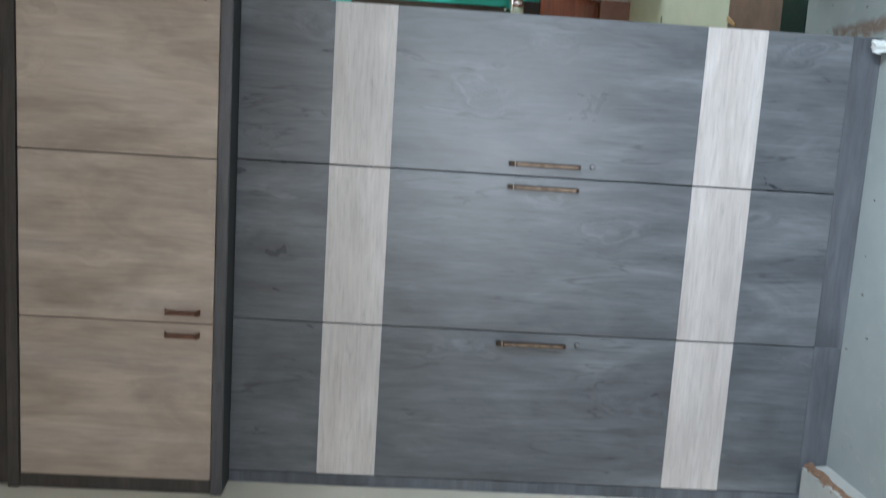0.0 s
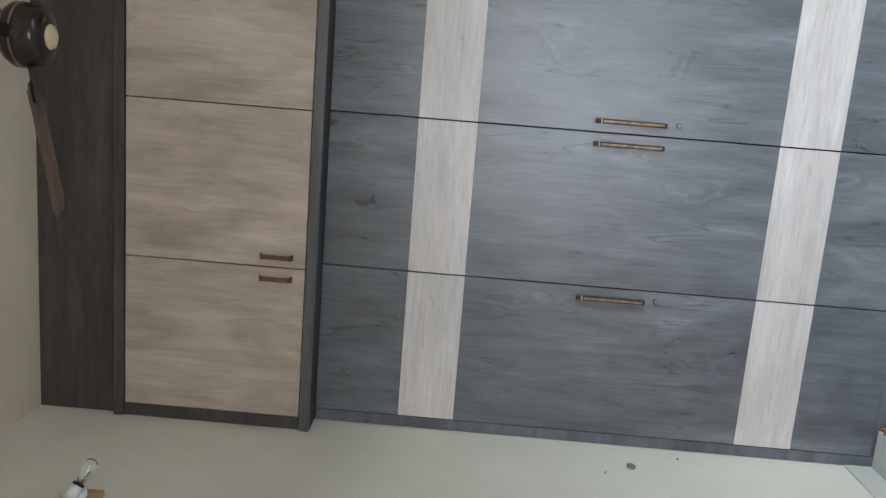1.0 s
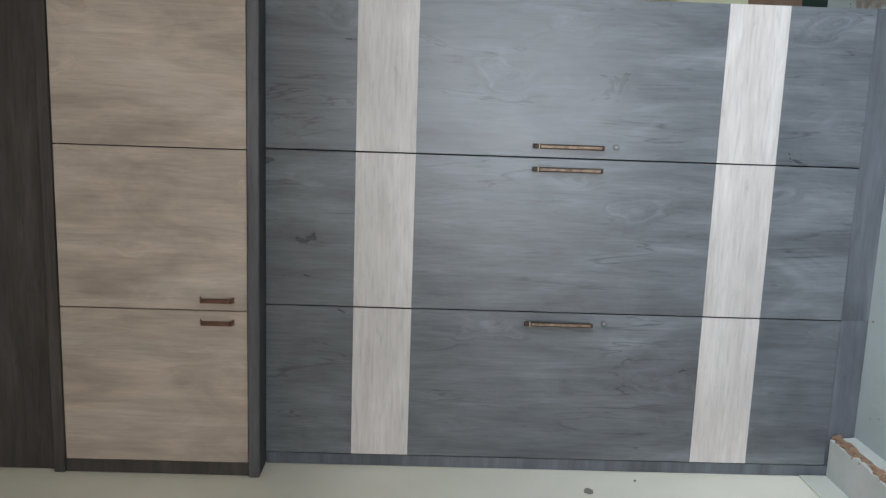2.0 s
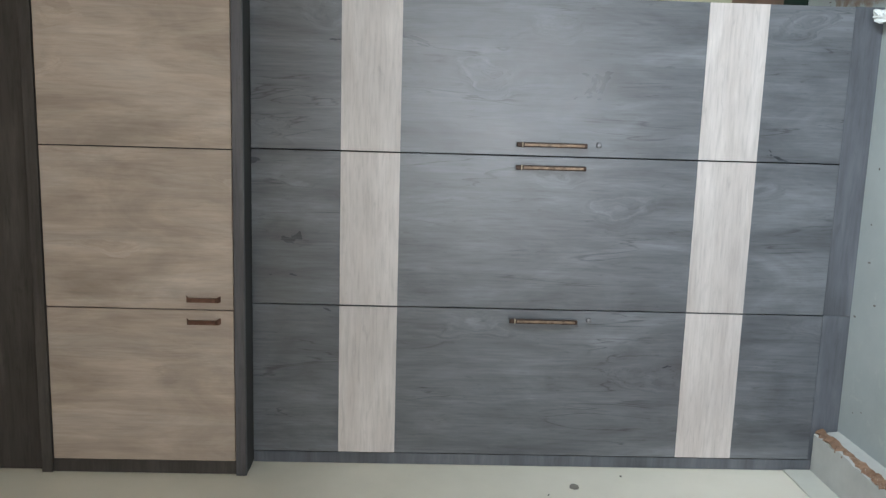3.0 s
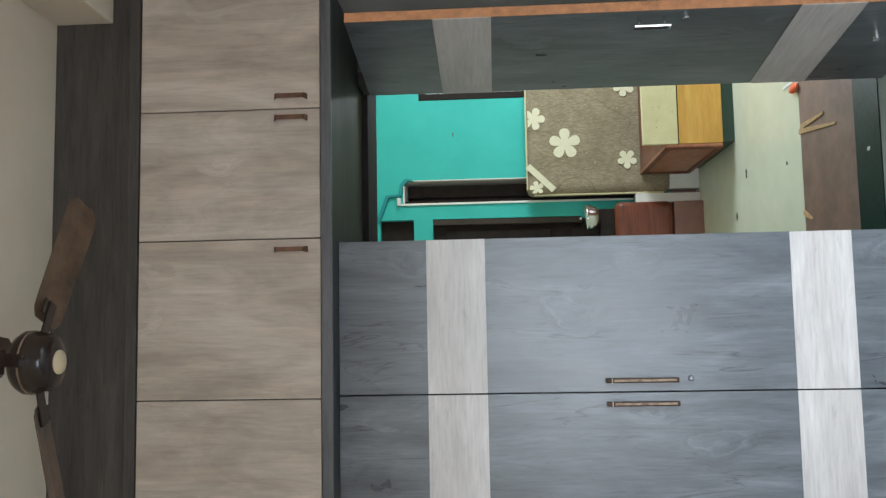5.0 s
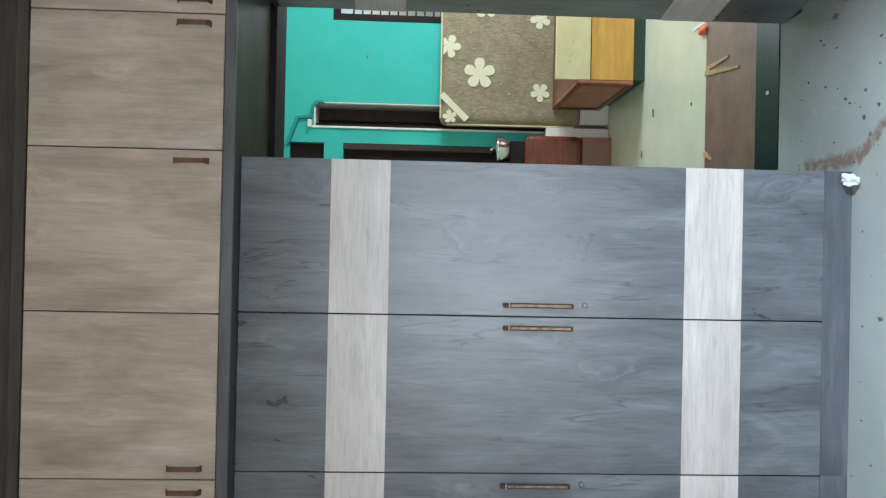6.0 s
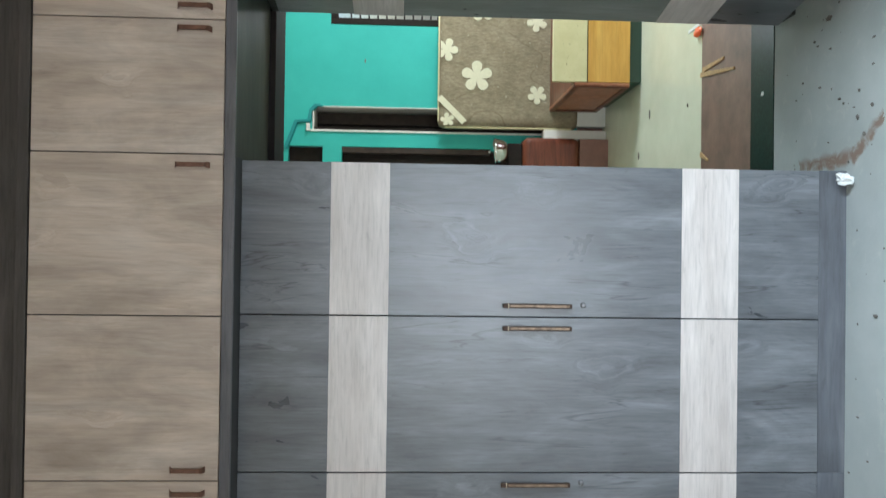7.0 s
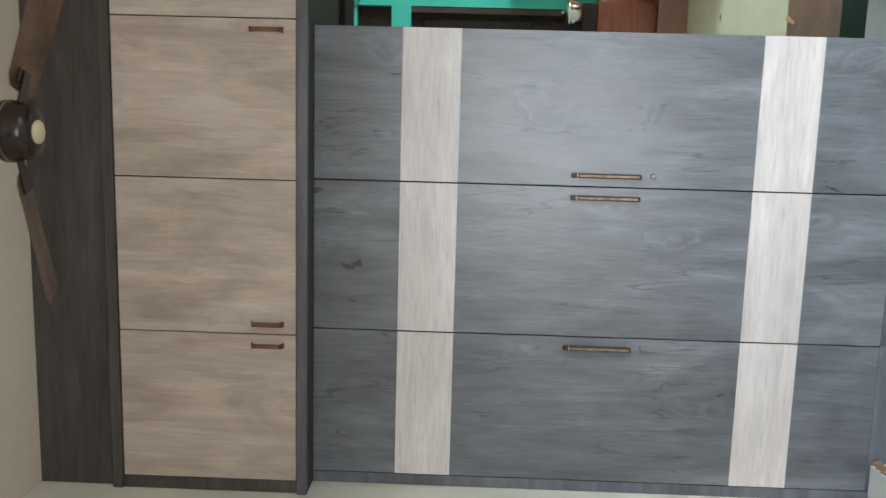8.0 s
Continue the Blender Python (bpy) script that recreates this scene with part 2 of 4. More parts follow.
BRICK_BROWN = plaster("broken_brown_edge", (0.15, 0.085, 0.055), (0.33, 0.21, 0.14), 0.95, (0.6, 0.55, 0.48), 0.8, 22.0, 0.2, 0.6)
TURQUOISE = plaster("turquoise_paint", (0.042, 0.40, 0.355), (0.056, 0.47, 0.415), 0.6, (0.02, 0.3, 0.26), 0.2, 2.5, 0.35, 0.72)
# wall turquoise darkened to carry the shade of the cornice side
SHADED_TURQUOISE = plaster("turquoise_paint_shaded", (0.018, 0.22, 0.225), (0.025, 0.27, 0.27), 0.6, (0.02, 0.2, 0.2), 0.2, 4.0, 0.35, 0.72)
WHITE_PAINT = plaster("white_trim_paint", (0.70, 0.70, 0.66), (0.8, 0.8, 0.77), 0.6, (0.4, 0.36, 0.3), 0.3, 9.0)
BLACK_WOOD = plain("black_brown_frame", (0.020, 0.015, 0.013), 0.7, spec=0.15, vary=0.3)
BROWN_BOARD = plain("dark_brown_board", (0.045, 0.033, 0.026), 0.6, spec=0.25, vary=0.35)
DARK_GRANITE = plain("dark_green_granite", (0.010, 0.022, 0.018), 0.34, spec=0.25, vary=0.6, scale=60, relief=0.02)
BROWN_TILE = plain("brown_stone_sill", (0.185, 0.115, 0.088), 0.5, vary=0.32, scale=6, relief=0.08)
PALE_TILE = plaster("pale_green_floor_tile", (0.58, 0.62, 0.50), (0.65, 0.69, 0.57), 0.2, (0.4, 0.4, 0.3), 0.3, 5.0, 0.5, 0.7)
FAN_BROWN = plain("glossy_brown_enamel", (0.020, 0.010, 0.007), 0.2, vary=0.3, relief=0.03)
FAN_BLADE = plain("marbled_brown_blade", (0.062, 0.034, 0.019), 0.35, vary=0.97, scale=9, relief=0.03)
IVORY = plain("ivory_plastic", (0.50, 0.39, 0.25), 0.4, vary=0.05)
WHITE_PLASTIC = plain("white_plastic", (0.75, 0.74, 0.70), 0.35, vary=0.05)
BATTEN = plain("raw_wood_batten", (0.42, 0.28, 0.14), 0.7, vary=0.3, scale=20)
RED_WOOD = laminate("varnished_red_wood", (0.085, 0.022, 0.011), (0.15, 0.042, 0.021), (0.23, 0.075, 0.038), "x", 0.34, 0.5, 0.3)
PLYWOOD = laminate("brown_plywood", (0.24, 0.135, 0.085), (0.32, 0.19, 0.125), (0.40, 0.25, 0.17), "z", 0.6, 0.3, 0.4)
YELLOW = laminate("yellow_ply_panel", (0.50, 0.27, 0.05), (0.60, 0.34, 0.075), (0.66, 0.40, 0.10), "x", 0.45, 0.4, 0.1, 0.3, 0.15, 0.25)
CREAM_PAINT = plaster("chipped_cream_paint", (0.55, 0.51, 0.29), (0.63, 0.59, 0.36), 0.6, (0.08, 0.06, 0.03), 0.9, 10.0, 0.4, 0.63)
GREEN_PAINT = plain("dark_green_paint", (0.02, 0.05, 0.035), 0.5)
PAPER = plain("white_crumpled_tissue", (0.72, 0.74, 0.73), 0.9, vary=0.06)
ORANGE = plain("orange_plastic", (0.8, 0.12, 0.03), 0.4, vary=0.05)
DEBRIS = plain("dirt_crumbs", (0.17, 0.155, 0.14), 0.95, vary=0.4, scale=40)
SPLINTER = plain("raw_wood_splinter", (0.42, 0.28, 0.14), 0.8, vary=0.25, scale=40)
PETAL = plain("cream_print", (0.66, 0.64, 0.47), 0.9, vary=0.06, scale=60)
GLASSY = plain("bulb_glass", (0.9, 0.9, 0.88), 0.05, vary=0.02, relief=0.01)
GLASSY.node_tree.nodes["Principled BSDF"].inputs["Transmission Weight"].default_value = 0.9
OUTSIDE = plain("pale_outdoors", (0.6, 0.64, 0.62), 0.9)


def floor_cement():
    m, nt, b = material("dusty_cement_floor", 0.7, 0, 0.35)
    p = coords(nt, (1, 1, 1), False)
    n1 = node(nt, "ShaderNodeTexNoise", Scale=1.8, Detail=8.0, Roughness=0.65)
    n2 = node(nt, "ShaderNodeTexNoise", Scale=11.0, Detail=8.0, Roughness=0.7, Distortion=0.6)
    n3 = node(nt, "ShaderNodeTexNoise", Scale=60.0, Detail=4.0)
    for n in (n1, n2, n3):
        nt.links.new(p, n.inputs["Vector"])
    col = ramp(nt, n1.outputs[0], ((0.3, (0.34, 0.37, 0.365)), (0.7, (0.44, 0.47, 0.46))))
    dust = ramp(nt, n2.outputs[0], ((0.58, (0, 0, 0)), (0.7, (0.5, 0.5, 0.5))))
    col = mix(nt, col, (0.52, 0.53, 0.49), dust)
    specks = ramp(nt, n2.outputs[0], ((0.27, (0.7, 0.7, 0.7)), (0.31, (0, 0, 0))))
    col = mix(nt, col, (0.16, 0.14, 0.12), specks)
    # brown sawdust stain: a band along the wardrobe foot that bends away into the room
    xyz = nt.nodes.new("ShaderNodeSeparateXYZ")
    warp = nt.nodes.new("ShaderNodeVectorMath")
    warp.operation = "MULTIPLY_ADD"
    warp.inputs[1].default_value = (0.09, 0.16, 0)
    nt.links.new(n2.outputs["Color"], warp.inputs[0])
    nt.links.new(p, warp.inputs[2])
    nt.links.new(warp.outputs[0], xyz.inputs[0])

    def math2(op, a, c):
        q = nt.nodes.new("ShaderNodeMath")
        q.operation = op
        for slot, value in ((0, a), (1, c)):
            if isinstance(value, (int, float)):
                q.inputs[slot].default_value = value
            else:
                nt.links.new(value, q.inputs[slot])
        return q.outputs[0]

    out = math2("MULTIPLY", math2("MAXIMUM", math2("MULTIPLY", math2("ADD", xyz.outputs[1], -0.04), -1.0), 0.0), 0.55)
    away = math2("ABSOLUTE", math2("SUBTRACT", math2("ADD", xyz.outputs[0], -0.622), out), 0.0)
    near = ramp(nt, away, ((0.012, (1, 1, 1)), (0.032, (0, 0, 0))))
    ends = math2("MULTIPLY", math2("GREATER_THAN", xyz.outputs[1], -0.16), math2("LESS_THAN", xyz.outputs[1], 0.44))
    rough = ramp(nt, n2.outputs[0], ((0.32, (0.2, 0.2, 0.2)), (0.52, (0.95, 0.95, 0.95))))
    col = mix(nt, col, (0.24, 0.165, 0.125), math2("MULTIPLY", math2("MULTIPLY", near, ends), rough))
    nt.links.new(col, b.inputs["Base Color"])
    bump(nt, b, n3.outputs[0], 0.25, 0.002)
    return m


def quilt_cloth():
    """Brown woven cover."""
    m, nt, b = material("brown_printed_cloth", 0.9, 0, 0.2)
    n1 = node(nt, "ShaderNodeTexNoise", Scale=7.0, Detail=8.0, Roughness=0.75)
    n2 = node(nt, "ShaderNodeTexNoise", Scale=1.0, Detail=4.0, Roughness=0.6)
    nt.links.new(coords(nt, (1, 1, 1), False), n1.inputs["Vector"])
    nt.links.new(coords(nt, (160, 160, 30), False), n2.inputs["Vector"])
    c1 = ramp(nt, n1.outputs[0], ((0.3, (0.21, 0.175, 0.115)), (0.7, (0.32, 0.275, 0.19))))
    c2 = ramp(nt, n2.outputs[0], ((0.3, (0.62, 0.62, 0.62)), (0.7, (1.3, 1.3, 1.3))))
    col = mix(nt, c1, c2, 0.8, "MULTIPLY")
    n3 = node(nt, "ShaderNodeTexNoise", Scale=1.0, Detail=2.0)
    n4 = node(nt, "ShaderNodeTexNoise", Scale=1.0, Detail=1.0, Distortion=0.2)
    nt.links.new(coords(nt, (26, 26, 40), False), n3.inputs["Vector"])
    nt.links.new(coords(nt, (2.2, 2.2, 1.6), False), n4.inputs["Vector"])
    col = mix(nt, col, (0.50, 0.46, 0.36), ramp(nt, n3.outputs[0], ((0.70, (0, 0, 0)), (0.74, (0.7, 0.7, 0.7)))))
    # thin wrinkles as dark lines, crease shade painted into the cloth colour
    fold_shade = ramp(nt, calc(nt, "ABSOLUTE", calc(nt, "SUBTRACT", n4.outputs[0], 0.5)), ((0.0, (0.5, 0.5, 0.5)), (0.006, (0, 0, 0))))
    col = mix(nt, col, (0.12, 0.085, 0.05), fold_shade)
    nt.links.new(col, b.inputs["Base Color"])
    bump(nt, b, n2.outputs[0], 0.4, 0.002)
    return m


FLOOR_CEMENT = floor_cement()
QUILT = quilt_cloth()

# ---- building helpers ----
F = -0.015  # floor level
BASES = {}


def thing(name, at, label, category, group="", kind="", shift=(0, 0, 0)):
    ob = new(name)
    ob.empty_display_size = 0.05
    ob.location = Vector(at) + Vector(shift)
    BASES[ob.name] = Vector(at)
    return tagged(ob, label, category, group, kind)


def part(name, bm, mat, parent, label="", smooth=False):
    """One mesh, given in world coordinates, under a thing or a part."""
    base = BASES[parent.name]
    bmesh.ops.translate(bm, verts=bm.verts, vec=-base)
    me = bpy.data.meshes.new(name)
    bm.normal_update()
    bm.to_mesh(me)
    bm.free()
    me.materials.append(mat)
    if smooth:
        for p in me.polygons:
            p.use_smooth = True
    ob = new(name, me)
    ob.parent = parent
    BASES[ob.name] = base
    return tagged(ob, label)


def solid(name, bm, mat, label, category, kind="", group="", smooth=False):
    """A thing that is a single mesh, with its origin at its base."""
    zs = [v.co.z for v in bm.verts]
    base = Vector((sum(v.co.x for v in bm.verts) / len(zs), sum(v.co.y for v in bm.verts) / len(zs), min(zs)))
    if kind == "structure":
        base = Vector((0, 0, 0))
    bmesh.ops.translate(bm, verts=bm.verts, vec=-base)
    me = bpy.data.meshes.new(name)
    bm.normal_update()
    bm.to_mesh(me)
    bm.free()
    me.materials.append(mat)
    if smooth:
        for p in me.polygons:
            p.use_smooth = True
    ob = new(name, me)
    ob.location = base
    BASES[ob.name] = base
    return tagged(ob, label, category, group, kind)


def box(x0, x1, y0, y1, z0, z1, bevel=0.0, bm=None, segments=2):
    one = bmesh.new()
    bmesh.ops.create_cube(one, size=1)
    for v in one.verts:
        v.co = Vector(((x0 + x1) / 2 + v.co.x * (x1 - x0), (y0 + y1) / 2 + v.co.y * (y1 - y0), (z0 + z1) / 2 + v.co.z * (z1 - z0)))
    if bevel:
        bmesh.ops.bevel(one, geom=one.edges[:], offset=bevel, segments=segments, affect="EDGES", profile=0.5)
    if bm is None:
        return one
    me = bpy.data.meshes.new("joint")
    one.to_mesh(me)
    one.free()
    bm.from_mesh(me)
    bpy.data.meshes.remove(me)
    return bm


def lathe(profile, at, axis="z", steps=28):
    """profile: (radius, height) pairs, turned round an axis through at."""
    bm = bmesh.new()
    rings = []
    for r, h in profile:
        ring = []
        for i in range(steps):
            a = 2 * math.pi * i / steps
            p = Vector((r * math.cos(a), r * math.sin(a), h))
            if axis == "y":
                p = Vector((p.x, p.z, p.y))
            elif axis == "x":
                p = Vector((p.z, p.x, p.y))
            ring.append(bm.verts.new(p + Vector(at)))
        rings.append(ring)
    for a, b in zip(rings, rings[1:]):
        for i in range(steps):
            bm.faces.new((a[i], a[(i + 1) % steps], b[(i + 1) % steps], b[i]))
    bm.faces.new(rings[0])
    bm.faces.new(rings[-1])
    bmesh.ops.recalc_face_normals(bm, faces=bm.faces)
    return bm


def lump(at, size, seed, flat=1.0, subdiv=3, rough=0.35):
    bm = bmesh.new()
    bmesh.ops.create_icosphere(bm, subdivisions=subdiv, radius=1)
    for v in bm.verts:
        n = noise.noise(v.co * 1.6 + Vector((seed * 7.3, seed * 3.1, seed))) + 0.5 * noise.noise(v.co * 4 + Vector((seed, 0, 0)))
        v.co *= 1 + rough * n * 1.6
        v.co = Vector((v.co.x * size[0], v.co.y * size[1], v.co.z * size[2] * flat))
    low = min(v.co.z for v in bm.verts)
    for v in bm.verts:
        v.co.z -= low
        v.co += Vector(at)
    return bm


# ---- the room ----
CEIL = 3.075
WALL_L, WALL_R, BACK = -1.121, 1.50, -4.6
FRONT0, FRONT1 = 0.590, 0.820  # the wall behind the wardrobe, with the doorway

solid("floor", box(WALL_L - 0.2, WALL_R + 0.2, BACK - 0.2, FRONT0, F - 0.12, F), FLOOR_CEMENT,
      "dusty grey cement floor with crumbs and stains", "floor", "structure")
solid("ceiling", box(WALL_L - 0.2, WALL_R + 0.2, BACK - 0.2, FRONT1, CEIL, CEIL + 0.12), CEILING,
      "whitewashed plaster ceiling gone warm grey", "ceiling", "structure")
solid("wall_west", box(WALL_L - 0.2, WALL_L, BACK - 0.2, FRONT0, F, CEIL), WALL,
      "whitewashed plaster wall with smudges", "wall", "structure")
# east wall with an added unseen side opening, low lintel holds the light down
e = box(WALL_R, WALL_R + 0.2, BACK - 0.2, -2.4, F, CEIL)
box(WALL_R, WALL_R + 0.2, -1.2, FRONT0, F, CEIL, bm=e)
box(WALL_R, WALL_R + 0.2, -2.4, -1.2, 1.86, CEIL, bm=e)
solid("wall_east", e, WALL, "pale whitewashed plaster wall with an added, unseen side opening", "wall", "structure")
# south wall with the entrance
s = box(WALL_L, -0.7, BACK - 0.2, BACK, F, CEIL)
box(0.9, WALL_R, BACK - 0.2, BACK, F, CEIL, bm=s)
box(-0.7, 0.9, BACK - 0.2, BACK, 2.1, CEIL, bm=s)
solid("wall_south", s, WALL, "whitewashed wall with an open entrance", "wall", "structure")
# the wall behind the wardrobe, with the doorway to the far room
DOOR_L, DOOR_R, DOOR_T = 0.50, 1.36, 2.078
n = box(WALL_L - 0.2, DOOR_L, FRONT0, FRONT1, F, CEIL)
box(DOOR_R, WALL_R + 0.2, FRONT0, FRONT1, F, CEIL, bm=n)
box(DOOR_L, DOOR_R, FRONT0, FRONT1, DOOR_T + 0.05, CEIL, bm=n)
solid("wall_north", n, WALL, "partition wall with a doorway behind the wardrobe", "wall", "structure")
fr = thing("door_frame", (0.87, FRONT0, F), "black-brown wooden door frame in the doorway", "door frame", kind="structure")
part("head", box(DOOR_L, DOOR_R, FRONT0 - 0.03, FRONT1 + 0.01, DOOR_T, DOOR_T + 0.048, 0.004), BLACK_WOOD, fr)
part("jamb", box(DOOR_L, DOOR_L + 0.05, FRONT0 - 0.03, FRONT1 + 0.01, F, DOOR_T - 0.002, 0.004), BLACK_WOOD, fr)
part("jamb", box(DOOR_R - 0.05, DOOR_R, FRONT0 - 0.03, FRONT1 + 0.01, F, DOOR_T - 0.002, 0.004), BLACK_WOOD, fr)
solid("threshold", box(DOOR_L + 0.052, DOOR_R - 0.052, FRONT0, FRONT1, F - 0.05, F + 0.004), DARK_GRANITE,
      "polished dark green granite threshold in the doorway", "threshold", "structure")
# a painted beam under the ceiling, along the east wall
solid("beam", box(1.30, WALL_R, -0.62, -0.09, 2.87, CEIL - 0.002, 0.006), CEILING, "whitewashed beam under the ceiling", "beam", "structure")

# cement ledge with a broken brown edge along the west wall, and the skirting above it
LEDGE_X, LEDGE_Z = -0.955, 0.075
ledge = thing("ledge", (-1.03, -1.0, F), "low grey cement ledge with a broken brown edge along the wall", "ledge", kind="structure")
bm = bmesh.new()
steps = 60
prev = None
rnd = random.Random(4)
for i in range(steps + 1):
    y = -0.004 - 1.9 * i / steps
    jag = rnd.uniform(-0.012, 0.012)
    row = [bm.verts.new(p) for p in ((WALL_L, y, F), (WALL_L, y, LEDGE_Z), (LEDGE_X - 0.017 + jag * 0.6, y, LEDGE_Z),
                                     (LEDGE_X - 0.015 + jag * 0.6, y, LEDGE_Z - 0.016), (LEDGE_X - 0.010, y, F))]
    if prev:
        for a in range(4):
            bm.faces.new((prev[a], prev[a + 1], row[a + 1], row[a]))
    else:
        bm.faces.new(row)
    prev = row
bm.faces.new(prev)
bmesh.ops.recalc_face_normals(bm, faces=bm.faces)
part("slab", bm, CEMENT, ledge)
bm = bmesh.new()
prev = None
for i in range(121):
    y = -0.004 - 1.9 * i / 120
    j1, j2, j3 = rnd.uniform(-0.012, 0.012), rnd.uniform(-0.006, 0.012), rnd.uniform(-0.010, 0.005)
    row = [bm.verts.new(p) for p in ((LEDGE_X - 0.05, y, LEDGE_Z - 0.03), (LEDGE_X - 0.018 + j1 * 0.6, y, LEDGE_Z - 0.001 + j3),
                                     (LEDGE_X - 0.006 + j2 * 0.6, y, LEDGE_Z - 0.010 + j3), (LEDGE_X - 0.002 + j1 * 0.4, y, LEDGE_Z - 0.030), (LEDGE_X - 0.03, y, LEDGE_Z - 0.036))]
    if prev:
        for a in range(4):
            bm.faces.new((prev[a], prev[a + 1], row[a + 1], row[a]))
    prev = row
bmesh.ops.recalc_face_normals(bm, faces=bm.faces)
part("broken_edge", bm, BRICK_BROWN, ledge, "crumbling brown mortar edge")
solid("skirting", box(WALL_L, WALL_L + 0.008, -2.6, -0.004, LEDGE_Z + 0.001, 0.175, 0.002), plaster("yellowed_cement", (0.52, 0.51, 0.45), (0.60, 0.59, 0.53), 0.8, (0.3, 0.27, 0.22), 0.4, 6.0),
      "flat grey cement skirting on the whitewashed wall", "skirting", "structure")

# ---- the wardrobe ----


def joined(pieces):
    """One bmesh out of several, each with the number of its material."""
    out = bmesh.new()
    for k, bm in pieces:
        for f in bm.faces:
            f.material_index = k
        tmp = bpy.data.meshes.new("tmp")
        bm.to_mesh(tmp)
        bm.free()
        out.from_mesh(tmp)
        bpy.data.meshes.remove(tmp)
    return out


def bar_handle(door, x, y, z0, z1):
    """Long antique copper bar handle with dark edges, a worn face and an end collar, on two feet."""
    pieces = [(0, box(x - 0.0078, x + 0.0078, y - 0.024, y - 0.013, z0, z1, 0.0030)),
              (1, box(x - 0.0042, x + 0.0042, y - 0.0252, y - 0.0238, z0 + 0.010, z1 - 0.026, 0.0006)),
              (2, box(x - 0.0086, x + 0.0086, y - 0.0256, y - 0.012, z1 - 0.0215, z1 - 0.0175, 0.001))]
    for z in (z0 + 0.012, z1 - 0.012):
        pieces.append((0, lathe(((0.006, 0.0), (0.006, 0.016)), (x, y - 0.0145, z), "y", 12)))
    h = part("handle", joined(pieces), COPPER_EDGE, door, "antique copper bar handle with a worn face")
    h.data.materials.append(COPPER)
    h.data.materials.append(COLLAR)
    return h


def bow_handle(door, x, y, z0, z1):
    """Short bow handle."""
    bm = bmesh.new()
    prev = None
    n = 18
    for i in range(n + 1):
        s = i / n
        z = z0 + (z1 - z0) * s
        out = 0.026 * min(1, math.sin(math.pi * s) * 3.2) ** 0.6 + 0.001 if 0 < s < 1 else 0.001
        w = 0.0072 if 0.08 < s < 0.92 else 0.0095
        row = [bm.verts.new((x + a * w, y - out - b, z)) for a, b in ((-1, 0), (1, 0), (1, -0.007), (-1, -0.007))]
        if prev:
            for k in range(4):
                bm.faces.new((prev[k], prev[(k + 1) % 4], row[(k + 1) % 4], row[k]))
        else:
            bm.faces.new(row)
        prev = row
    bm.faces.new(prev)
    bmesh.ops.recalc_face_normals(bm, faces=bm.faces)
    return part("handle", bm, COPPER_DARK, door, "dark copper bow handle")


STRIPES = ((1.597, 1.798), (0.375, 0.577))
DOOR_Z0, DOOR_Z1 = 0.086, 2.1005


def tall_door(unit, x0, x1, handle_x, lock):
    g = 0.0021
    d = part("door", box(x0 + g, x1 - g, 0.0, 0.018, DOOR_Z0, DOOR_Z1, 0.0012), GREY, unit)
    for z0, z1 in STRIPES:
        part("stripe", box(x0 + g + 0.0004, x1 - g - 0.0004, -0.002, 0.006, z0, z1, 0.0006), PALE_X, d, "pale oak inlaid stripe")
    bar_handle(d, handle_x, 0.0, 0.964, 1.204)
    if lock:
        part("lock", lathe(((0.0095, 0.0), (0.0095, -0.006), (0.0075, -0.009), (0.003, -0.0095)), (handle_x + 0.004, 0.0, 0.922), "y", 20), LOCK_STEEL, d, "round steel cylinder lock")
    return d


def tall_unit(name, x0, x1, label):
    u = thing(name, ((x0 + x1) / 2, 0.3, F), label, "wardrobe", "tall wardrobe units")
    t = 0.018
    part("side_panel", box(x0, x0 + t, 0.020, 0.55, F, 2.094), CARCASS, u)
    part("side_panel", box(x1 - t, x1, 0.020, 0.55, F, 2.094), CARCASS, u)
    part("back_panel", box(x0 + t, x1 - t, 0.542, 0.55, F, 2.094), CARCASS, u)
    part("top_panel", box(x0 + t, x1 - t, 0.020, 0.54, 2.076, 2.094), CARCASS, u)
    part("bottom_panel", box(x0 + t, x1 - t, 0.022, 0.54, 0.066, 0.084), CARCASS, u)
    part("plinth", box(x0, x1, 0.004, 0.0195, F, DOOR_Z0 - 0.0025, 0.001), GREY_X, u, "grey plinth board")
    return u


u = tall_unit("wardrobe", -0.536, 0.527, "two-door grey oak laminate wardrobe with pale inlaid stripes")
tall_door(u, 0.0, 0.527, 0.039, True)
tall_door(u, -0.536, 0.0, -0.038, False)
u = tall_unit("wardrobe", -1.078, -0.5365, "single-door grey oak laminate wardrobe with pale inlaid stripes")
tall_door(u, -1.078, -0.536, -0.575, True)
part("filler", box(WALL_L + 0.001, -1.0795, 0.002, 0.02, F, 2.1), GREY_X, u, "narrow grey filler strip")

# ---- the loft cabinets over it ----
LY = -0.112
LZ0, LZ1 = 2.140, 2.760
LOFT = [(-1.072, -0.536, -0.574), (-0.536, 0.0, -0.498), (0.0, 0.530, 0.493), (0.530, 0.972, 0.938), (0.972, 1.414, 1.012)]
for x0, x1, hx in LOFT:
    c = thing("loft_cabinet", ((x0 + x1) / 2, 0.2, LZ0 - 0.03), "cream oak loft cabinet with a copper bow handle", "cabinet", "loft cabinets")
    g = 0.0019
    part("box", box(x0 + 0.001, x1 - 0.001, LY + 0.021, 0.55, LZ0 - 0.002, LZ1 - 0.004), CARCASS, c)
    d = part("door", box(x0 + g, x1 - g, LY, LY + 0.018, LZ0 + 0.001, LZ1 - 0.001, 0.0012), CREAM, c)
    bow_handle(d, hx, LY, 2.183, 2.297)
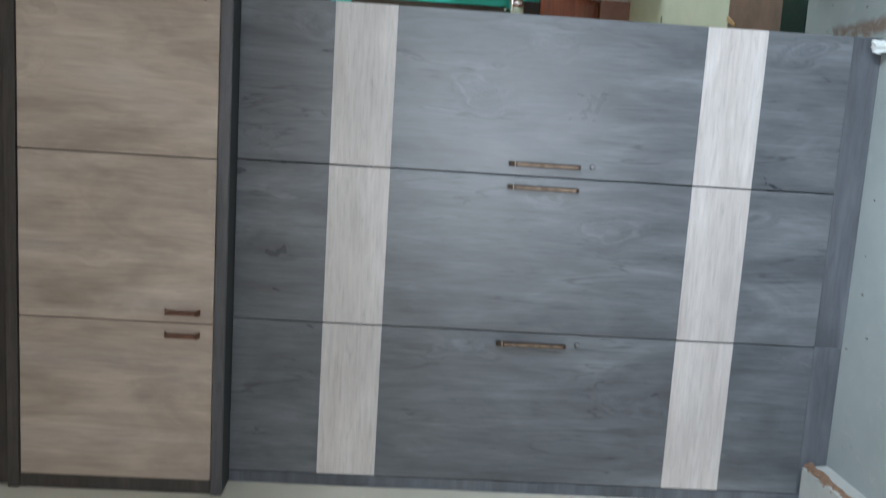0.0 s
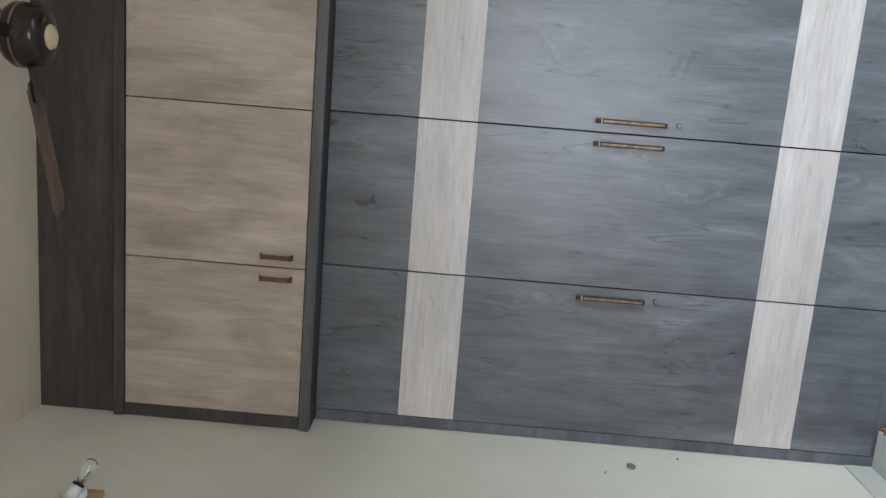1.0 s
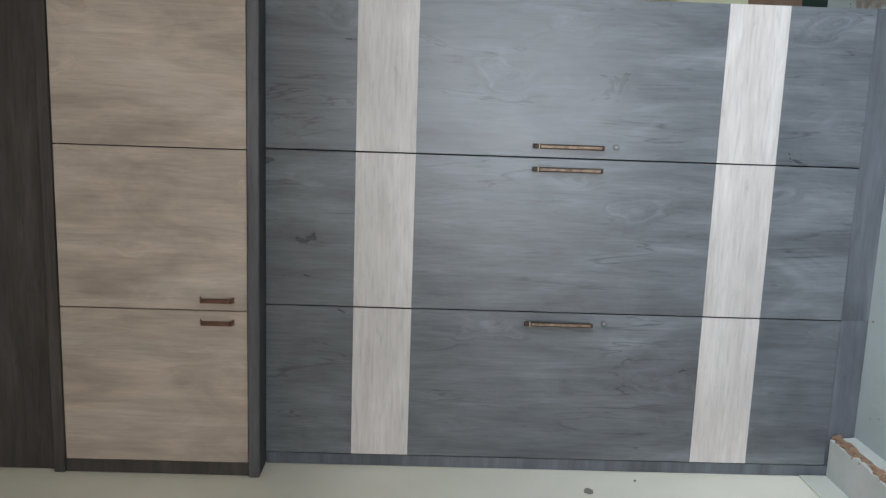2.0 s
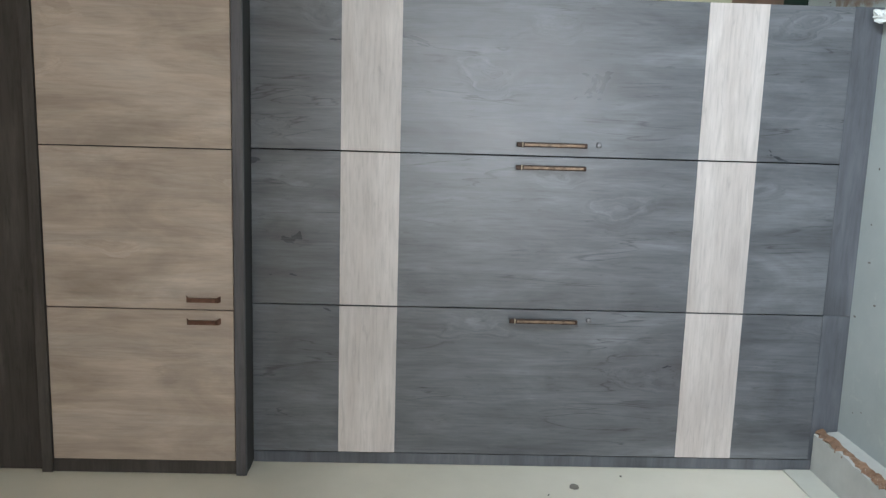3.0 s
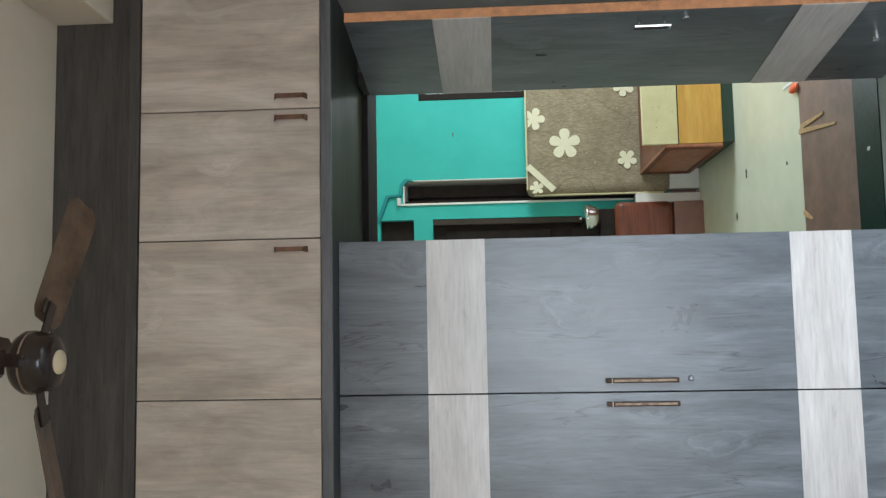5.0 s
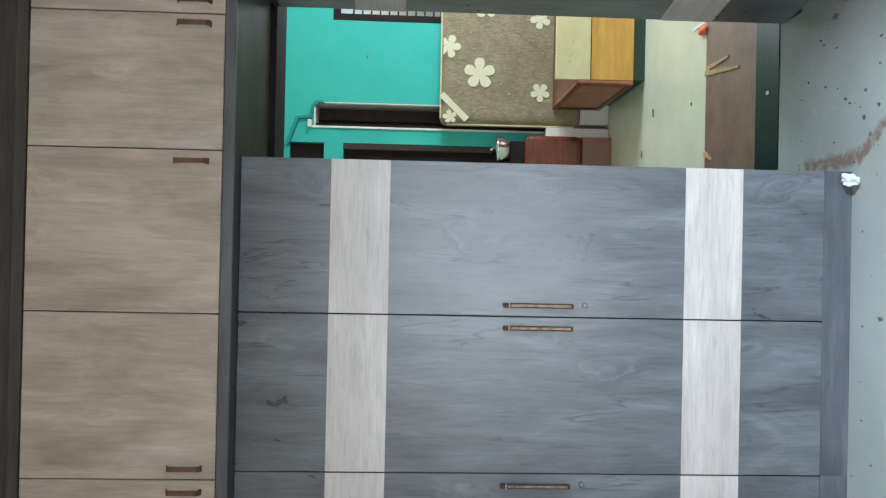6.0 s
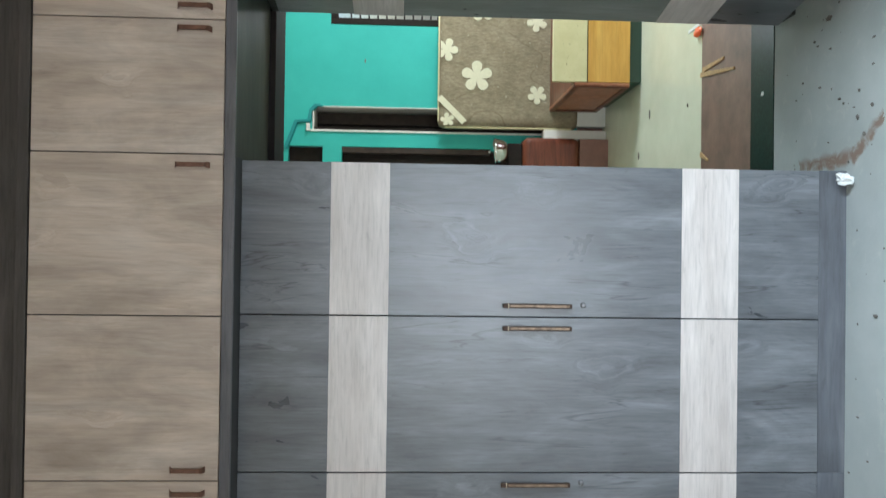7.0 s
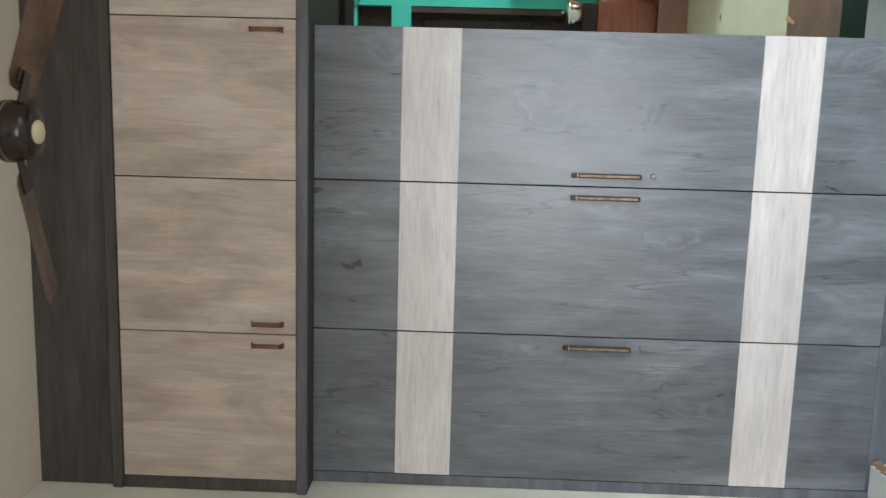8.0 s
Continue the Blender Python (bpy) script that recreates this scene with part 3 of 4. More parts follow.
E_R = 1.418
beam = thing("loft_frame", (0.15, -0.05, 2.102), "grey laminate frame round the loft cabinets", "frame", kind="structure")
part("bottom_rail", box(WALL_L + 0.001, E_R, LY - 0.008, LY + 0.010, 2.102, LZ0 - 0.003, 0.0015), RAIL, beam)
part("top_rail", box(WALL_L + 0.001, E_R, LY - 0.004, -0.07, LZ1 + 0.004, 2.800, 0.0015), DARK_X, beam)
part("stile", box(WALL_L + 0.001, -1.0735, LY + 0.006, LY + 0.03, LZ0 - 0.002, LZ1 + 0.003), DARK_X, beam, "dark filler stile")
part("stile", box(1.4155, WALL_R - 0.002, LY + 0.006, LY + 0.03, LZ0 - 0.002, LZ1 + 0.003), DARK_X, beam, "dark filler stile")
# shade under the overhang is put into this board's near-black colour
part("underside", box(WALL_L + 0.001, 0.527, LY + 0.0105, 0.019, 2.1025, 2.112), CARCASS, beam, "loft underside board, coloured dark for its shade")
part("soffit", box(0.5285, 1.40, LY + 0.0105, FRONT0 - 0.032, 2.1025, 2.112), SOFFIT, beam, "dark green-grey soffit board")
part("fascia", box(WALL_L + 0.001, WALL_R - 0.002, -0.088, -0.068, 2.8005, CEIL - 0.001), DARK_X, beam, "dark wood-print fascia board")

# ---- the open passage door ----
HINGE, FREE = Vector((1.132, 0.335, 0)), Vector((1.218, -0.235, 0))
run = (FREE - HINGE)
width = run.length
ang = math.degrees(math.atan2(run.y, run.x))
pd = thing("passage_door", (0, 0, 0), "open grey laminate passage door with pale stripes and raw ply edge", "door")
BASES[pd.name] = Vector((0, 0, 0))
part("leaf", box(0, width - 0.004, 0.001, 0.034, 0.086, 2.035, 0.001), GREY, pd)
part("edge_lipping", box(width - 0.0035, width, 0.001, 0.034, 0.086, 2.035), PLY_EDGE, pd, "raw orange-brown plywood edge")
for z0, z1 in ((1.558, 1.748), (0.375, 0.577)):
    part("stripe", box(0.0006, width - 0.001, -0.002, 0.004, z0, z1, 0.0005), PALE_X, pd, "pale oak inlaid stripe")
h = part("handle", box(width - 0.055, width - 0.03, -0.040, -0.028, 0.98, 1.10, 0.004), CHROME, pd, "chrome pull handle")
for z in (1.0, 1.08):
    part("foot", lathe(((0.006, -0.03), (0.006, 0.0)), (width - 0.0425, 0.0, z), "y", 12), CHROME, h)
part("lock", lathe(((0.011, 0.0), (0.011, -0.007), (0.008, -0.01)), (width - 0.045, 0.0, 0.93), "y", 18), CHROME, pd, "round chrome lock")
part("door_stop", lathe(((0.012, 0.0), (0.010, -0.012), (0.014, -0.014), (0.012, -0.03)), (width - 0.20, 0.0, 0.27), "y", 18), CHROME, pd, "small chrome door stop")
pd.matrix_world = pose(HINGE.x, HINGE.y, 0, 0, 0, ang)
# hinge post that carries it
solid("door_post", box(1.200, 1.250, 0.400, FRONT0 - 0.032, F, 2.094, 0.002), CARCASS, "dark post beside the passage door", "post", "structure")
solid("partition", box(1.2505, WALL_R - 0.002, 0.40, FRONT0 - 0.032, F, 2.094), GREY_X, "grey laminate side partition", "partition", "structure")

# ---- ceiling fan ----
FX, FY = 0.160, -0.85
fan = thing("ceiling_fan", (FX, FY, CEIL), "brown three-blade ceiling fan with an ivory cap", "fan")
part("canopy", lathe(((0.012, CEIL - 0.085), (0.045, CEIL - 0.06), (0.055, CEIL - 0.002)), (FX, FY, 0)), FAN_BROWN, fan, smooth=True)
part("downrod", lathe(((0.011, 2.762), (0.011, CEIL - 0.05)), (FX, FY, 0), steps=16), FAN_BROWN, fan)
part("motor", lathe(((0.030, 2.636), (0.062, 2.644), (0.070, 2.654), (0.071, 2.674), (0.075, 2.684), (0.078, 2.694), (0.076, 2.698),
                     (0.078, 2.702), (0.078, 2.714), (0.068, 2.730), (0.042, 2.745), (0.016, 2.765)), (FX, FY, 0)), FAN_BROWN, fan, "glossy dark brown motor housing", True)
part("trim_ring", lathe(((0.0765, 2.696), (0.0785, 2.697), (0.0785, 2.700), (0.0765, 2.701)), (FX, FY, 0), steps=40), COPPER, fan, "thin copper trim ring")
part("cap", lathe(((0.004, 2.624), (0.018, 2.626), (0.029, 2.632), (0.031, 2.641)), (FX, FY, 0)), IVORY, fan, "round ivory end cap", True)


def blade_mesh(angle):
    bm = bmesh.new()
    turn = Matrix.Rotation(radians(angle), 4, "Z")
    tilt = radians(-13)
    prev = None
    n = 16
    for i in range(n + 1):
        s = i / n
        r = 0.11 + 0.37 * s
        w = 0.050 + 0.010 * s
        if s > 0.9:
            w *= math.sqrt(max(0.02, 1 - ((s - 0.9) / 0.1) ** 2 * 0.75))
        if s < 0.06:
            w *= 0.75 + 4 * s
        row = []
        for a, b in ((-1, 0.0), (0, 0.0035), (1, 0.0), (1, -0.002), (0, 0.0015), (-1, -0.002)):
            p = Vector((r, a * w * math.cos(tilt), 2.703 + a * w * math.sin(tilt) + b - 0.012 * s))
            row.append(bm.verts.new(turn @ p + Vector((FX, FY, 0))))
        if prev:
            for k in range(6):
                bm.faces.new((prev[k], prev[(k + 1) % 6], row[(k + 1) % 6], row[k]))
        else:
            bm.faces.new(row)
        prev = row
    bm.faces.new(prev)
    bmesh.ops.recalc_face_normals(bm, faces=bm.faces)
    return bm


for a in (28, 162, 275):
    b = part("blade", blade_mesh(a), FAN_BLADE, fan, "brown marbled blade")
    bm = box(0.06, 0.165, -0.016, 0.016, 2.693, 2.698, 0.001)
    box(0.125, 0.165, -0.034, 0.034, 2.697, 2.701, 0.001, bm=bm)
    bmesh.ops.transform(bm, matrix=Matrix.Translation((FX, FY, 0)) @ Matrix.Rotation(radians(a), 4, "Z"), verts=bm.verts)
    part("bracket", bm, FAN_BROWN, b)

# ---- on the west wall ----
lampy, lampz = -0.66, 2.63
lamp = thing("bulb_holder", (WALL_L, lampy, lampz), "white slanted bulb holder on a raw wooden batten", "lamp", shift=(0, -0.075, 0))
part("batten", box(WALL_L, WALL_L + 0.02, -0.86, -0.60, 2.585, 2.66, 0.002), BATTEN, lamp, "raw wooden batten")
part("rose", lathe(((0.038, 0.02), (0.036, 0.045), (0.028, 0.05)), (WALL_L, -0.745, 2.635), "x", 24), WHITE_PLASTIC, lamp, "round white ceiling rose")
part("base", lathe(((0.034, 0.02), (0.032, 0.04)), (WALL_L, -0.65, 2.65), "x", 24), WHITE_PLASTIC, lamp)
turn = look((WALL_L + 0.035, -0.69, 2.645), (WALL_L - 0.035, -0.75, 2.675)) @ Matrix.Scale(0.75, 4)
for nm, prof, mat, lab in (("socket", ((0.024, 0.0), (0.022, 0.045), (0.020, 0.05)), WHITE_PLASTIC, "white plastic socket"),
                           ("collar", ((0.0225, 0.05), (0.0225, 0.062), (0.018, 0.063)), BLACK_WOOD, "dark collar"),
                           ("bulb", ((0.013, 0.063), (0.016, 0.08), (0.030, 0.115), (0.031, 0.13), (0.022, 0.152), (0.006, 0.160)), GLASSY, "clear glass bulb")):
    bm = lathe(prof, (0, 0, 0), steps=20)
    bmesh.ops.transform(bm, matrix=turn, verts=bm.verts)
    part(nm, bm, mat, lamp, lab, True)
sw = thing("switch_box", (WALL_L, -0.70, 1.20), "small black framed switch box on the wall", "switch")
part("frame", box(WALL_L, WALL_L + 0.022, -0.80, -0.665, 1.195, 1.305, 0.003), BLACK_WOOD, sw)
part("plate", box(WALL_L + 0.02, WALL_L + 0.0245, -0.785, -0.68, 1.21, 1.29, 0.001), CEMENT, sw, "grey switch plate")
part("rocker", box(WALL_L + 0.0235, WALL_L + 0.029, -0.755, -0.715, 1.225, 1.275, 0.002), WHITE_PLASTIC, sw)
for k, (y, z, a, b) in enumerate(((-0.165, 0.972, 0.015, 0.022), (-0.075, 0.79, 0.004, 0.005), (-0.655, 2.01, 0.006, 0.008), (-0.23, 1.07, 0.003, 0.004))):
    bm = lump((0, 0, 0), (a, b, 0.003), k + 3, subdiv=3, rough=0.18)
    bmesh.ops.transform(bm, matrix=Matrix.Translation((WALL_L - 0.001, y, z)) @ Matrix.Rotation(radians(90), 4, "Y"), verts=bm.verts)
    solid("wall_plug", bm, plain("grey_brown_putty", (0.22, 0.20, 0.17), 0.9), "small dark plug mark on the whitewashed wall", "wall mark", group="wall marks")
# plywood sheet that leans on the west wall
bm = box(-0.009, 0.009, -1.25, -0.61, 0.0, 0.57, 0.002)
bmesh.ops.transform(bm, matrix=Matrix.Translation((WALL_L + 0.062, 0, LEDGE_Z + 0.003)) @ Matrix.Rotation(radians(-5), 4, "Y"), verts=bm.verts)
solid("plywood_sheet", bm, PLYWOOD, "brown plywood sheet leaning on the whitewashed wall", "board")

# ---- small things on the floor ----
solid("tissue", lump((0.494, -0.038, F), (0.020, 0.020, 0.024), 5, rough=0.5), PAPER, "crumpled white tissue beside the wardrobe foot", "tissue", smooth=False)
rs = random.Random(8)
crumbs = bmesh.new()
for k in range(150):
    cx, cy = rs.uniform(-0.9, 1.2), rs.uniform(-1.6, 0.5)
    size = rs.uniform(0.0015, 0.0045) * (2.2 if rs.random() < 0.08 else 1)
    me = bpy.data.meshes.new("joint")
    one = lump((cx, cy, F - 0.0003), (size, size * rs.uniform(0.8, 2.6), size * 0.5), k + 50, subdiv=1)
    one.to_mesh(me)
    one.free()
    crumbs.from_mesh(me)
    bpy.data.meshes.remove(me)
solid("crumbs", crumbs, DEBRIS, "scattered dark crumbs on the cement floor", "crumbs", "stuff")
for k, (cx, cy, a, b) in enumerate(((1.106, 0.126, 0.014, 0.036), (1.045, 0.236, 0.006, 0.014), (1.023, 0.214, 0.004, 0.010), (0.990, 0.119, 0.004, 0.010),
                                    (0.792, 0.051, 0.006, 0.017), (0.771, 0.024, 0.005, 0.010), (0.797, -0.080, 0.008, 0.010), (0.707, -0.072, 0.012, 0.012),
                                    (0.642, -0.112, 0.009, 0.010), (0.906, 0.328, 0.006, 0.008), (0.861, 0.192, 0.004, 0.010), (0.847, 0.382, 0.003, 0.007),
                                    (1.236, 0.424, 0.009, 0.018), (0.734, -0.160, 0.009, 0.011), (0.028, -0.187, 0.007, 0.024))):
    solid("mortar_chip", lump((cx, cy, F - 0.0005), (a * 0.75, b * 0.6, 0.004), k + 21, subdiv=2), DEBRIS, "dark mortar chip on the cement floor", "chip", group="mortar chips")
for k, (cx, cy, a, b) in enumerate(((0.897, 2.612, 0.024, 0.010), (1.137, 2.376, 0.026, 0.016), (1.063, 1.665, 0.010, 0.010))):
    solid("mortar_chip", lump((cx, cy, F - 0.0005), (a, b * 0.45, 0.005), k + 61, subdiv=2), DEBRIS, "dark chip on the pale green floor", "chip", group="mortar chips")
solid("plaster_blob", lump((0.937, 0.693, F + 0.003), (0.009, 0.013, 0.003), 12, subdiv=2), PAPER, "dried white plaster blob on the granite threshold", "blob")
for k, (x, y, l, a) in enumerate(((1.152, 1.226, 0.45, -98), (1.2015, 1.278, 0.29, -90), (0.744, 1.391, 0.115, -112))):
    bm = box(-l / 2, l / 2, -0.014, 0.014, 0, 0.008, 0.002)
    for v in bm.verts:
        v.co.y *= 1 - 0.6 * (v.co.x / l + 0.5)
    bmesh.ops.transform(bm, matrix=pose(x, y, F + 0.004, 0, 0, a), verts=bm.verts)
    solid("wood_splinter", bm, SPLINTER, "raw wood splinter on the brown stone sill", "splinter", group="wood splinters")

# ---- the far room ----
FAR, FAR_R, FAR_L = 3.68, 3.75, -0.6
FCEIL = 3.0
solid("floor_far", box(FAR_L - 0.2, FAR_R + 0.2, 1.446, FAR + 0.2, F - 0.12, F), PALE_TILE, "pale green tiled floor of the far room", "floor", "structure")
solid("sill", box(FAR_L - 0.2, FAR_R + 0.2, FRONT1, 1.446, F - 0.12, F + 0.004), BROWN_TILE, "brown polished stone strip inside the doorway", "floor strip", "structure")
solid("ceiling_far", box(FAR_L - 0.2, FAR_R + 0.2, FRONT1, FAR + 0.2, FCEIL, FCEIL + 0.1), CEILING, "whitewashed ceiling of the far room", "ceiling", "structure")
solid("wall_far_west", box(FAR_L - 0.2, FAR_L, FRONT1, FAR, F, FCEIL), WALL, "whitewashed wall of the far room", "wall", "structure")
# east wall of the far room, unseen, its opening added for the lamp
e = box(FAR_R, FAR_R + 0.2, FRONT1, 1.3, F, FCEIL)
box(FAR_R, FAR_R + 0.2, 2.7, FAR, F, FCEIL, bm=e)
box(FAR_R, FAR_R + 0.2, 1.3, 2.7, F, 0.9, bm=e)
box(FAR_R, FAR_R + 0.2, 1.3, 2.7, 2.1, FCEIL, bm=e)
box(WALL_R + 0.2, FAR_R + 0.2, FRONT1 - 0.2, FRONT1 - 0.001, F, FCEIL, bm=e)
solid("wall_far_east", e, WALL, "unseen whitewashed wall with an opening added for light", "wall", "structure")
# back wall: black doorway, pilaster, recess, window
WX0, WX1, WZ0, WZ1 = 2.023, 2.95, 1.25, 2.129
RX0, RX1, RZ1 = 1.195, 1.372, 2.25  # the recess
b = box(RX1 + 0.008, WX0, FAR, FAR + 0.2, F, FCEIL)
box(WX0, WX1, FAR, FAR + 0.2, F, WZ0, bm=b)
box(WX0, WX1, FAR, FAR + 0.2, WZ1, FCEIL, bm=b)
box(WX1, FAR_R + 0.2, FAR, FAR + 0.2, F, FCEIL, bm=b)
box(RX0, RX1 + 0.008, FAR, FAR + 0.2, RZ1 + 0.008, FCEIL, bm=b)
box(RX0, RX1 + 0.008, FAR, FAR + 0.2, F, 0.2, bm=b)
box(1.066, RX0, FAR, FAR + 0.2, F, FCEIL, bm=b)
box(0.2, 1.066, FAR, FAR + 0.2, 2.447, FCEIL, bm=b)
box(0.2, 1.066, FAR, FAR + 0.2, 2.032, 2.181, bm=b)
box(FAR_L - 0.2, 0.2, FAR, FAR + 0.2, F, FCEIL, bm=b)
solid("wall_far_north", b, TURQUOISE, "bright turquoise painted wall with a recess and window", "wall", "structure")
d = thing("door_far", (0.64, FAR + 0.05, F), "closed black-brown wooden door with a dark ventilator above", "door", kind="structure")
part("leaf", box(0.203, 1.063, FAR + 0.06, FAR + 0.10, F, 2.029), BLACK_WOOD, d)
part("panel", box(0.62, 0.98, FAR + 0.045, FAR + 0.062, 0.2, 0.95, 0.006), BLACK_WOOD, d)
part("panel", box(0.62, 0.98, FAR + 0.045, FAR + 0.062, 1.1, 1.93, 0.006), BLACK_WOOD, d)
part("frame", box(1.018, 1.063, FAR + 0.004, FAR + 0.058, F, 2.029, 0.004), BROWN_BOARD, d, "dark brown door frame")
part("ventilator", box(0.203, 1.063, FAR + 0.06, FAR + 0.08, 2.184, 2.444), BLACK_WOOD, d)
rec = thing("recess_trim", (1.27, FAR, 0.2), "white lining and dark boards of the wall recess", "trim", kind="structure")
part("lining", box(RX1, RX1 + 0.0075, FAR - 0.004, FAR + 0.28, 0.2, RZ1, 0.002), WHITE_PAINT, rec)
part("lining", box(RX0 + 0.001, RX1 + 0.0075, FAR - 0.004, FAR + 0.28, RZ1 + 0.0005, RZ1 + 0.0078, 0.002), WHITE_PAINT, rec)
part("trim", box(RX0 - 0.016, RX0, FAR - 0.012, FAR - 0.001, 0.2, RZ1 + 0.03, 0.003), WHITE_PAINT, rec)
part("backboard", box(RX0, RX1, FAR + 0.265, FAR + 0.28, 0.2, RZ1), BLACK_WOOD, rec, "black-brown backboard")
part("side_board", box(RX0 + 0.001, RX0 + 0.02, FAR + 0.002, FAR + 0.264, 0.2, RZ1 - 0.001), BLACK_WOOD, rec)
part("rail", box(RX0 + 0.08, RX1 - 0.001, FAR + 0.24, FAR + 0.264, 0.2, RZ1 - 0.004, 0.002), BROWN_BOARD, rec, "dark brown board")
part("cornice", box(RX0 - 0.016, RX0 + 0.044, FAR - 0.035, FAR - 0.001, RZ1 + 0.0305, RZ1 + 0.058, 0.006), WHITE_PAINT, rec, "white moulded cornice")
part("cornice", box(RX0 + 0.001, RX1 - 0.03, FAR - 0.012, FAR - 0.0045, RZ1 + 0.001, RZ1 + 0.012, 0.003), WHITE_PAINT, rec, "white moulded cornice")
# stepped turquoise moulding from the recess down to the ventilator, shade painted in
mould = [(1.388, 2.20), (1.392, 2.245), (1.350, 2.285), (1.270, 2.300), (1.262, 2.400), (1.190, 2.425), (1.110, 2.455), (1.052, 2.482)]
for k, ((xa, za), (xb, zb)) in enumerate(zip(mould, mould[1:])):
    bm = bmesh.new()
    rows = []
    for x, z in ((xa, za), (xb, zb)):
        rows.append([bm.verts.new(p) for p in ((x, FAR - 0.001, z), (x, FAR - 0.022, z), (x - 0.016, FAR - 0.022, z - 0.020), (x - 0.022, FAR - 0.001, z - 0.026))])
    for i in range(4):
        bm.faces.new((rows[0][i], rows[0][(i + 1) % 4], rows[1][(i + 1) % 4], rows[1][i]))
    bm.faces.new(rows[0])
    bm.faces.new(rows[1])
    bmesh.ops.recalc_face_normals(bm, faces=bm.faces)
    part("moulding", bm, SHADED_TURQUOISE, rec, "turquoise moulding with shade painted into its colour")
solid("wall_plug", lump((1.737, FAR - 0.003, 1.853), (0.020, 0.004, 0.006), 6, subdiv=2), DEBRIS, "small dark mark on the turquoise wall", "wall mark", group="wall marks")
w = thing("window_far", (2.5, FAR, WZ0), "dark-framed window with bright panes and iron bars", "window", kind="structure")
part("window_frame", box(WX0, WX0 + 0.05, FAR - 0.006, FAR + 0.10, WZ0, WZ1, 0.003), BLACK_WOOD, w)
part("window_frame", box(WX1 - 0.05, WX1, FAR - 0.006, FAR + 0.10, WZ0, WZ1, 0.003), BLACK_WOOD, w)
part("window_frame", box(WX0 + 0.05, WX1 - 0.05, FAR - 0.006, FAR + 0.10, WZ1 - 0.05, WZ1, 0.003), BLACK_WOOD, w)
part("window_frame", box(WX0 + 0.05, WX1 - 0.05, FAR - 0.006, FAR + 0.10, WZ0, WZ0 + 0.05, 0.003), BLACK_WOOD, w)
for i in range(10):
    z = 1.968 - i * 0.0695
    part("bar", box(WX0 + 0.05, WX1 - 0.05, FAR + 0.03, FAR + 0.045, z, z + 0.013, 0.003), BLACK_WOOD, w)
for x in (2.32, 2.68):
    part("bar", box(x, x + 0.02, FAR + 0.046, FAR + 0.06, WZ0 + 0.05, WZ1 - 0.05, 0.003), BLACK_WOOD, w)
# skirting of the back wall
solid("skirting_far", box(0.2, FAR_R, FAR - 0.012, FAR - 0.001, F, 0.185, 0.002), plain("pink_brown_skirting", (0.27, 0.14, 0.11), 0.4), "pink-brown stone skirting in the far room", "skirting", "structure")

# cot
CX0, CX1, CY0, CY1 = 1.366, 3.2, 2.575, 3.515
cot = thing("cot", (2.2, 3.0, F), "wooden cot with a yellow front panel and cream rail", "bed")
part("plinth", box(CX0 + 0.02, CX1, CY0 + 0.012, CY1, F, 0.062), GREEN_PAINT, cot, "dark green base")
part("front_panel", box(CX0 + 0.012, CX1, CY0, CY0 + 0.02, 0.064, 0.345, 0.002), YELLOW, cot, "yellow plywood front panel")
part("front_rail", box(CX0 + 0.01, CX1, CY0 - 0.004, CY0 + 0.03, 0.350, 0.578, 0.004), CREAM_PAINT, cot, "chipped cream painted rail")
part("divider", box(CX0 + 0.01, CX1, CY0 - 0.002, CY0 + 0.02, 0.3452, 0.3498), BLACK_WOOD, cot)
part("deck", box(CX0 + 0.012, CX1, CY0 + 0.031, CY1, 0.34, 0.43, 0.004), RED_WOOD, cot)
ORANGE_WOOD = laminate("varnished_orange_wood", (0.26, 0.10, 0.05), (0.36, 0.15, 0.08), (0.45, 0.21, 0.12), "x", 0.35, 0.5, 0.3)
endp = part("end_panel", box(CX0 - 0.012, CX0 + 0.008, CY0 - 0.004, CY1, 0.066, 0.435, 0.004), ORANGE_WOOD, cot, "varnished red-brown end panel")
for args in ((CX0 - 0.022, CX0 - 0.0125, CY0, CY1, 0.395, 0.435), (CX0 - 0.022, CX0 - 0.0125, CY0, CY1, 0.066, 0.10),
             (CX0 - 0.022, CX0 - 0.0125, CY0, CY0 + 0.05, 0.1005, 0.3945), (CX0 - 0.022, CX0 - 0.0125, CY1 - 0.05, CY1, 0.1005, 0.3945)):
    part("moulding", box(*args, 0.003), RED_WOOD, endp)

# mattress in a flowered cover that stands behind the cot
MX0, MX1, MZ0, MZ1, MY = 1.246, 3.1, 0.215, 1.30, 3.52
mat = thing("mattress", (2.2, 3.6, F), "upright mattress in a brown cover printed with cream flowers", "mattress", shift=(-0.034, 0, -0.01))
bm = bmesh.new()
nx, nz = 40, 26
grid = {}
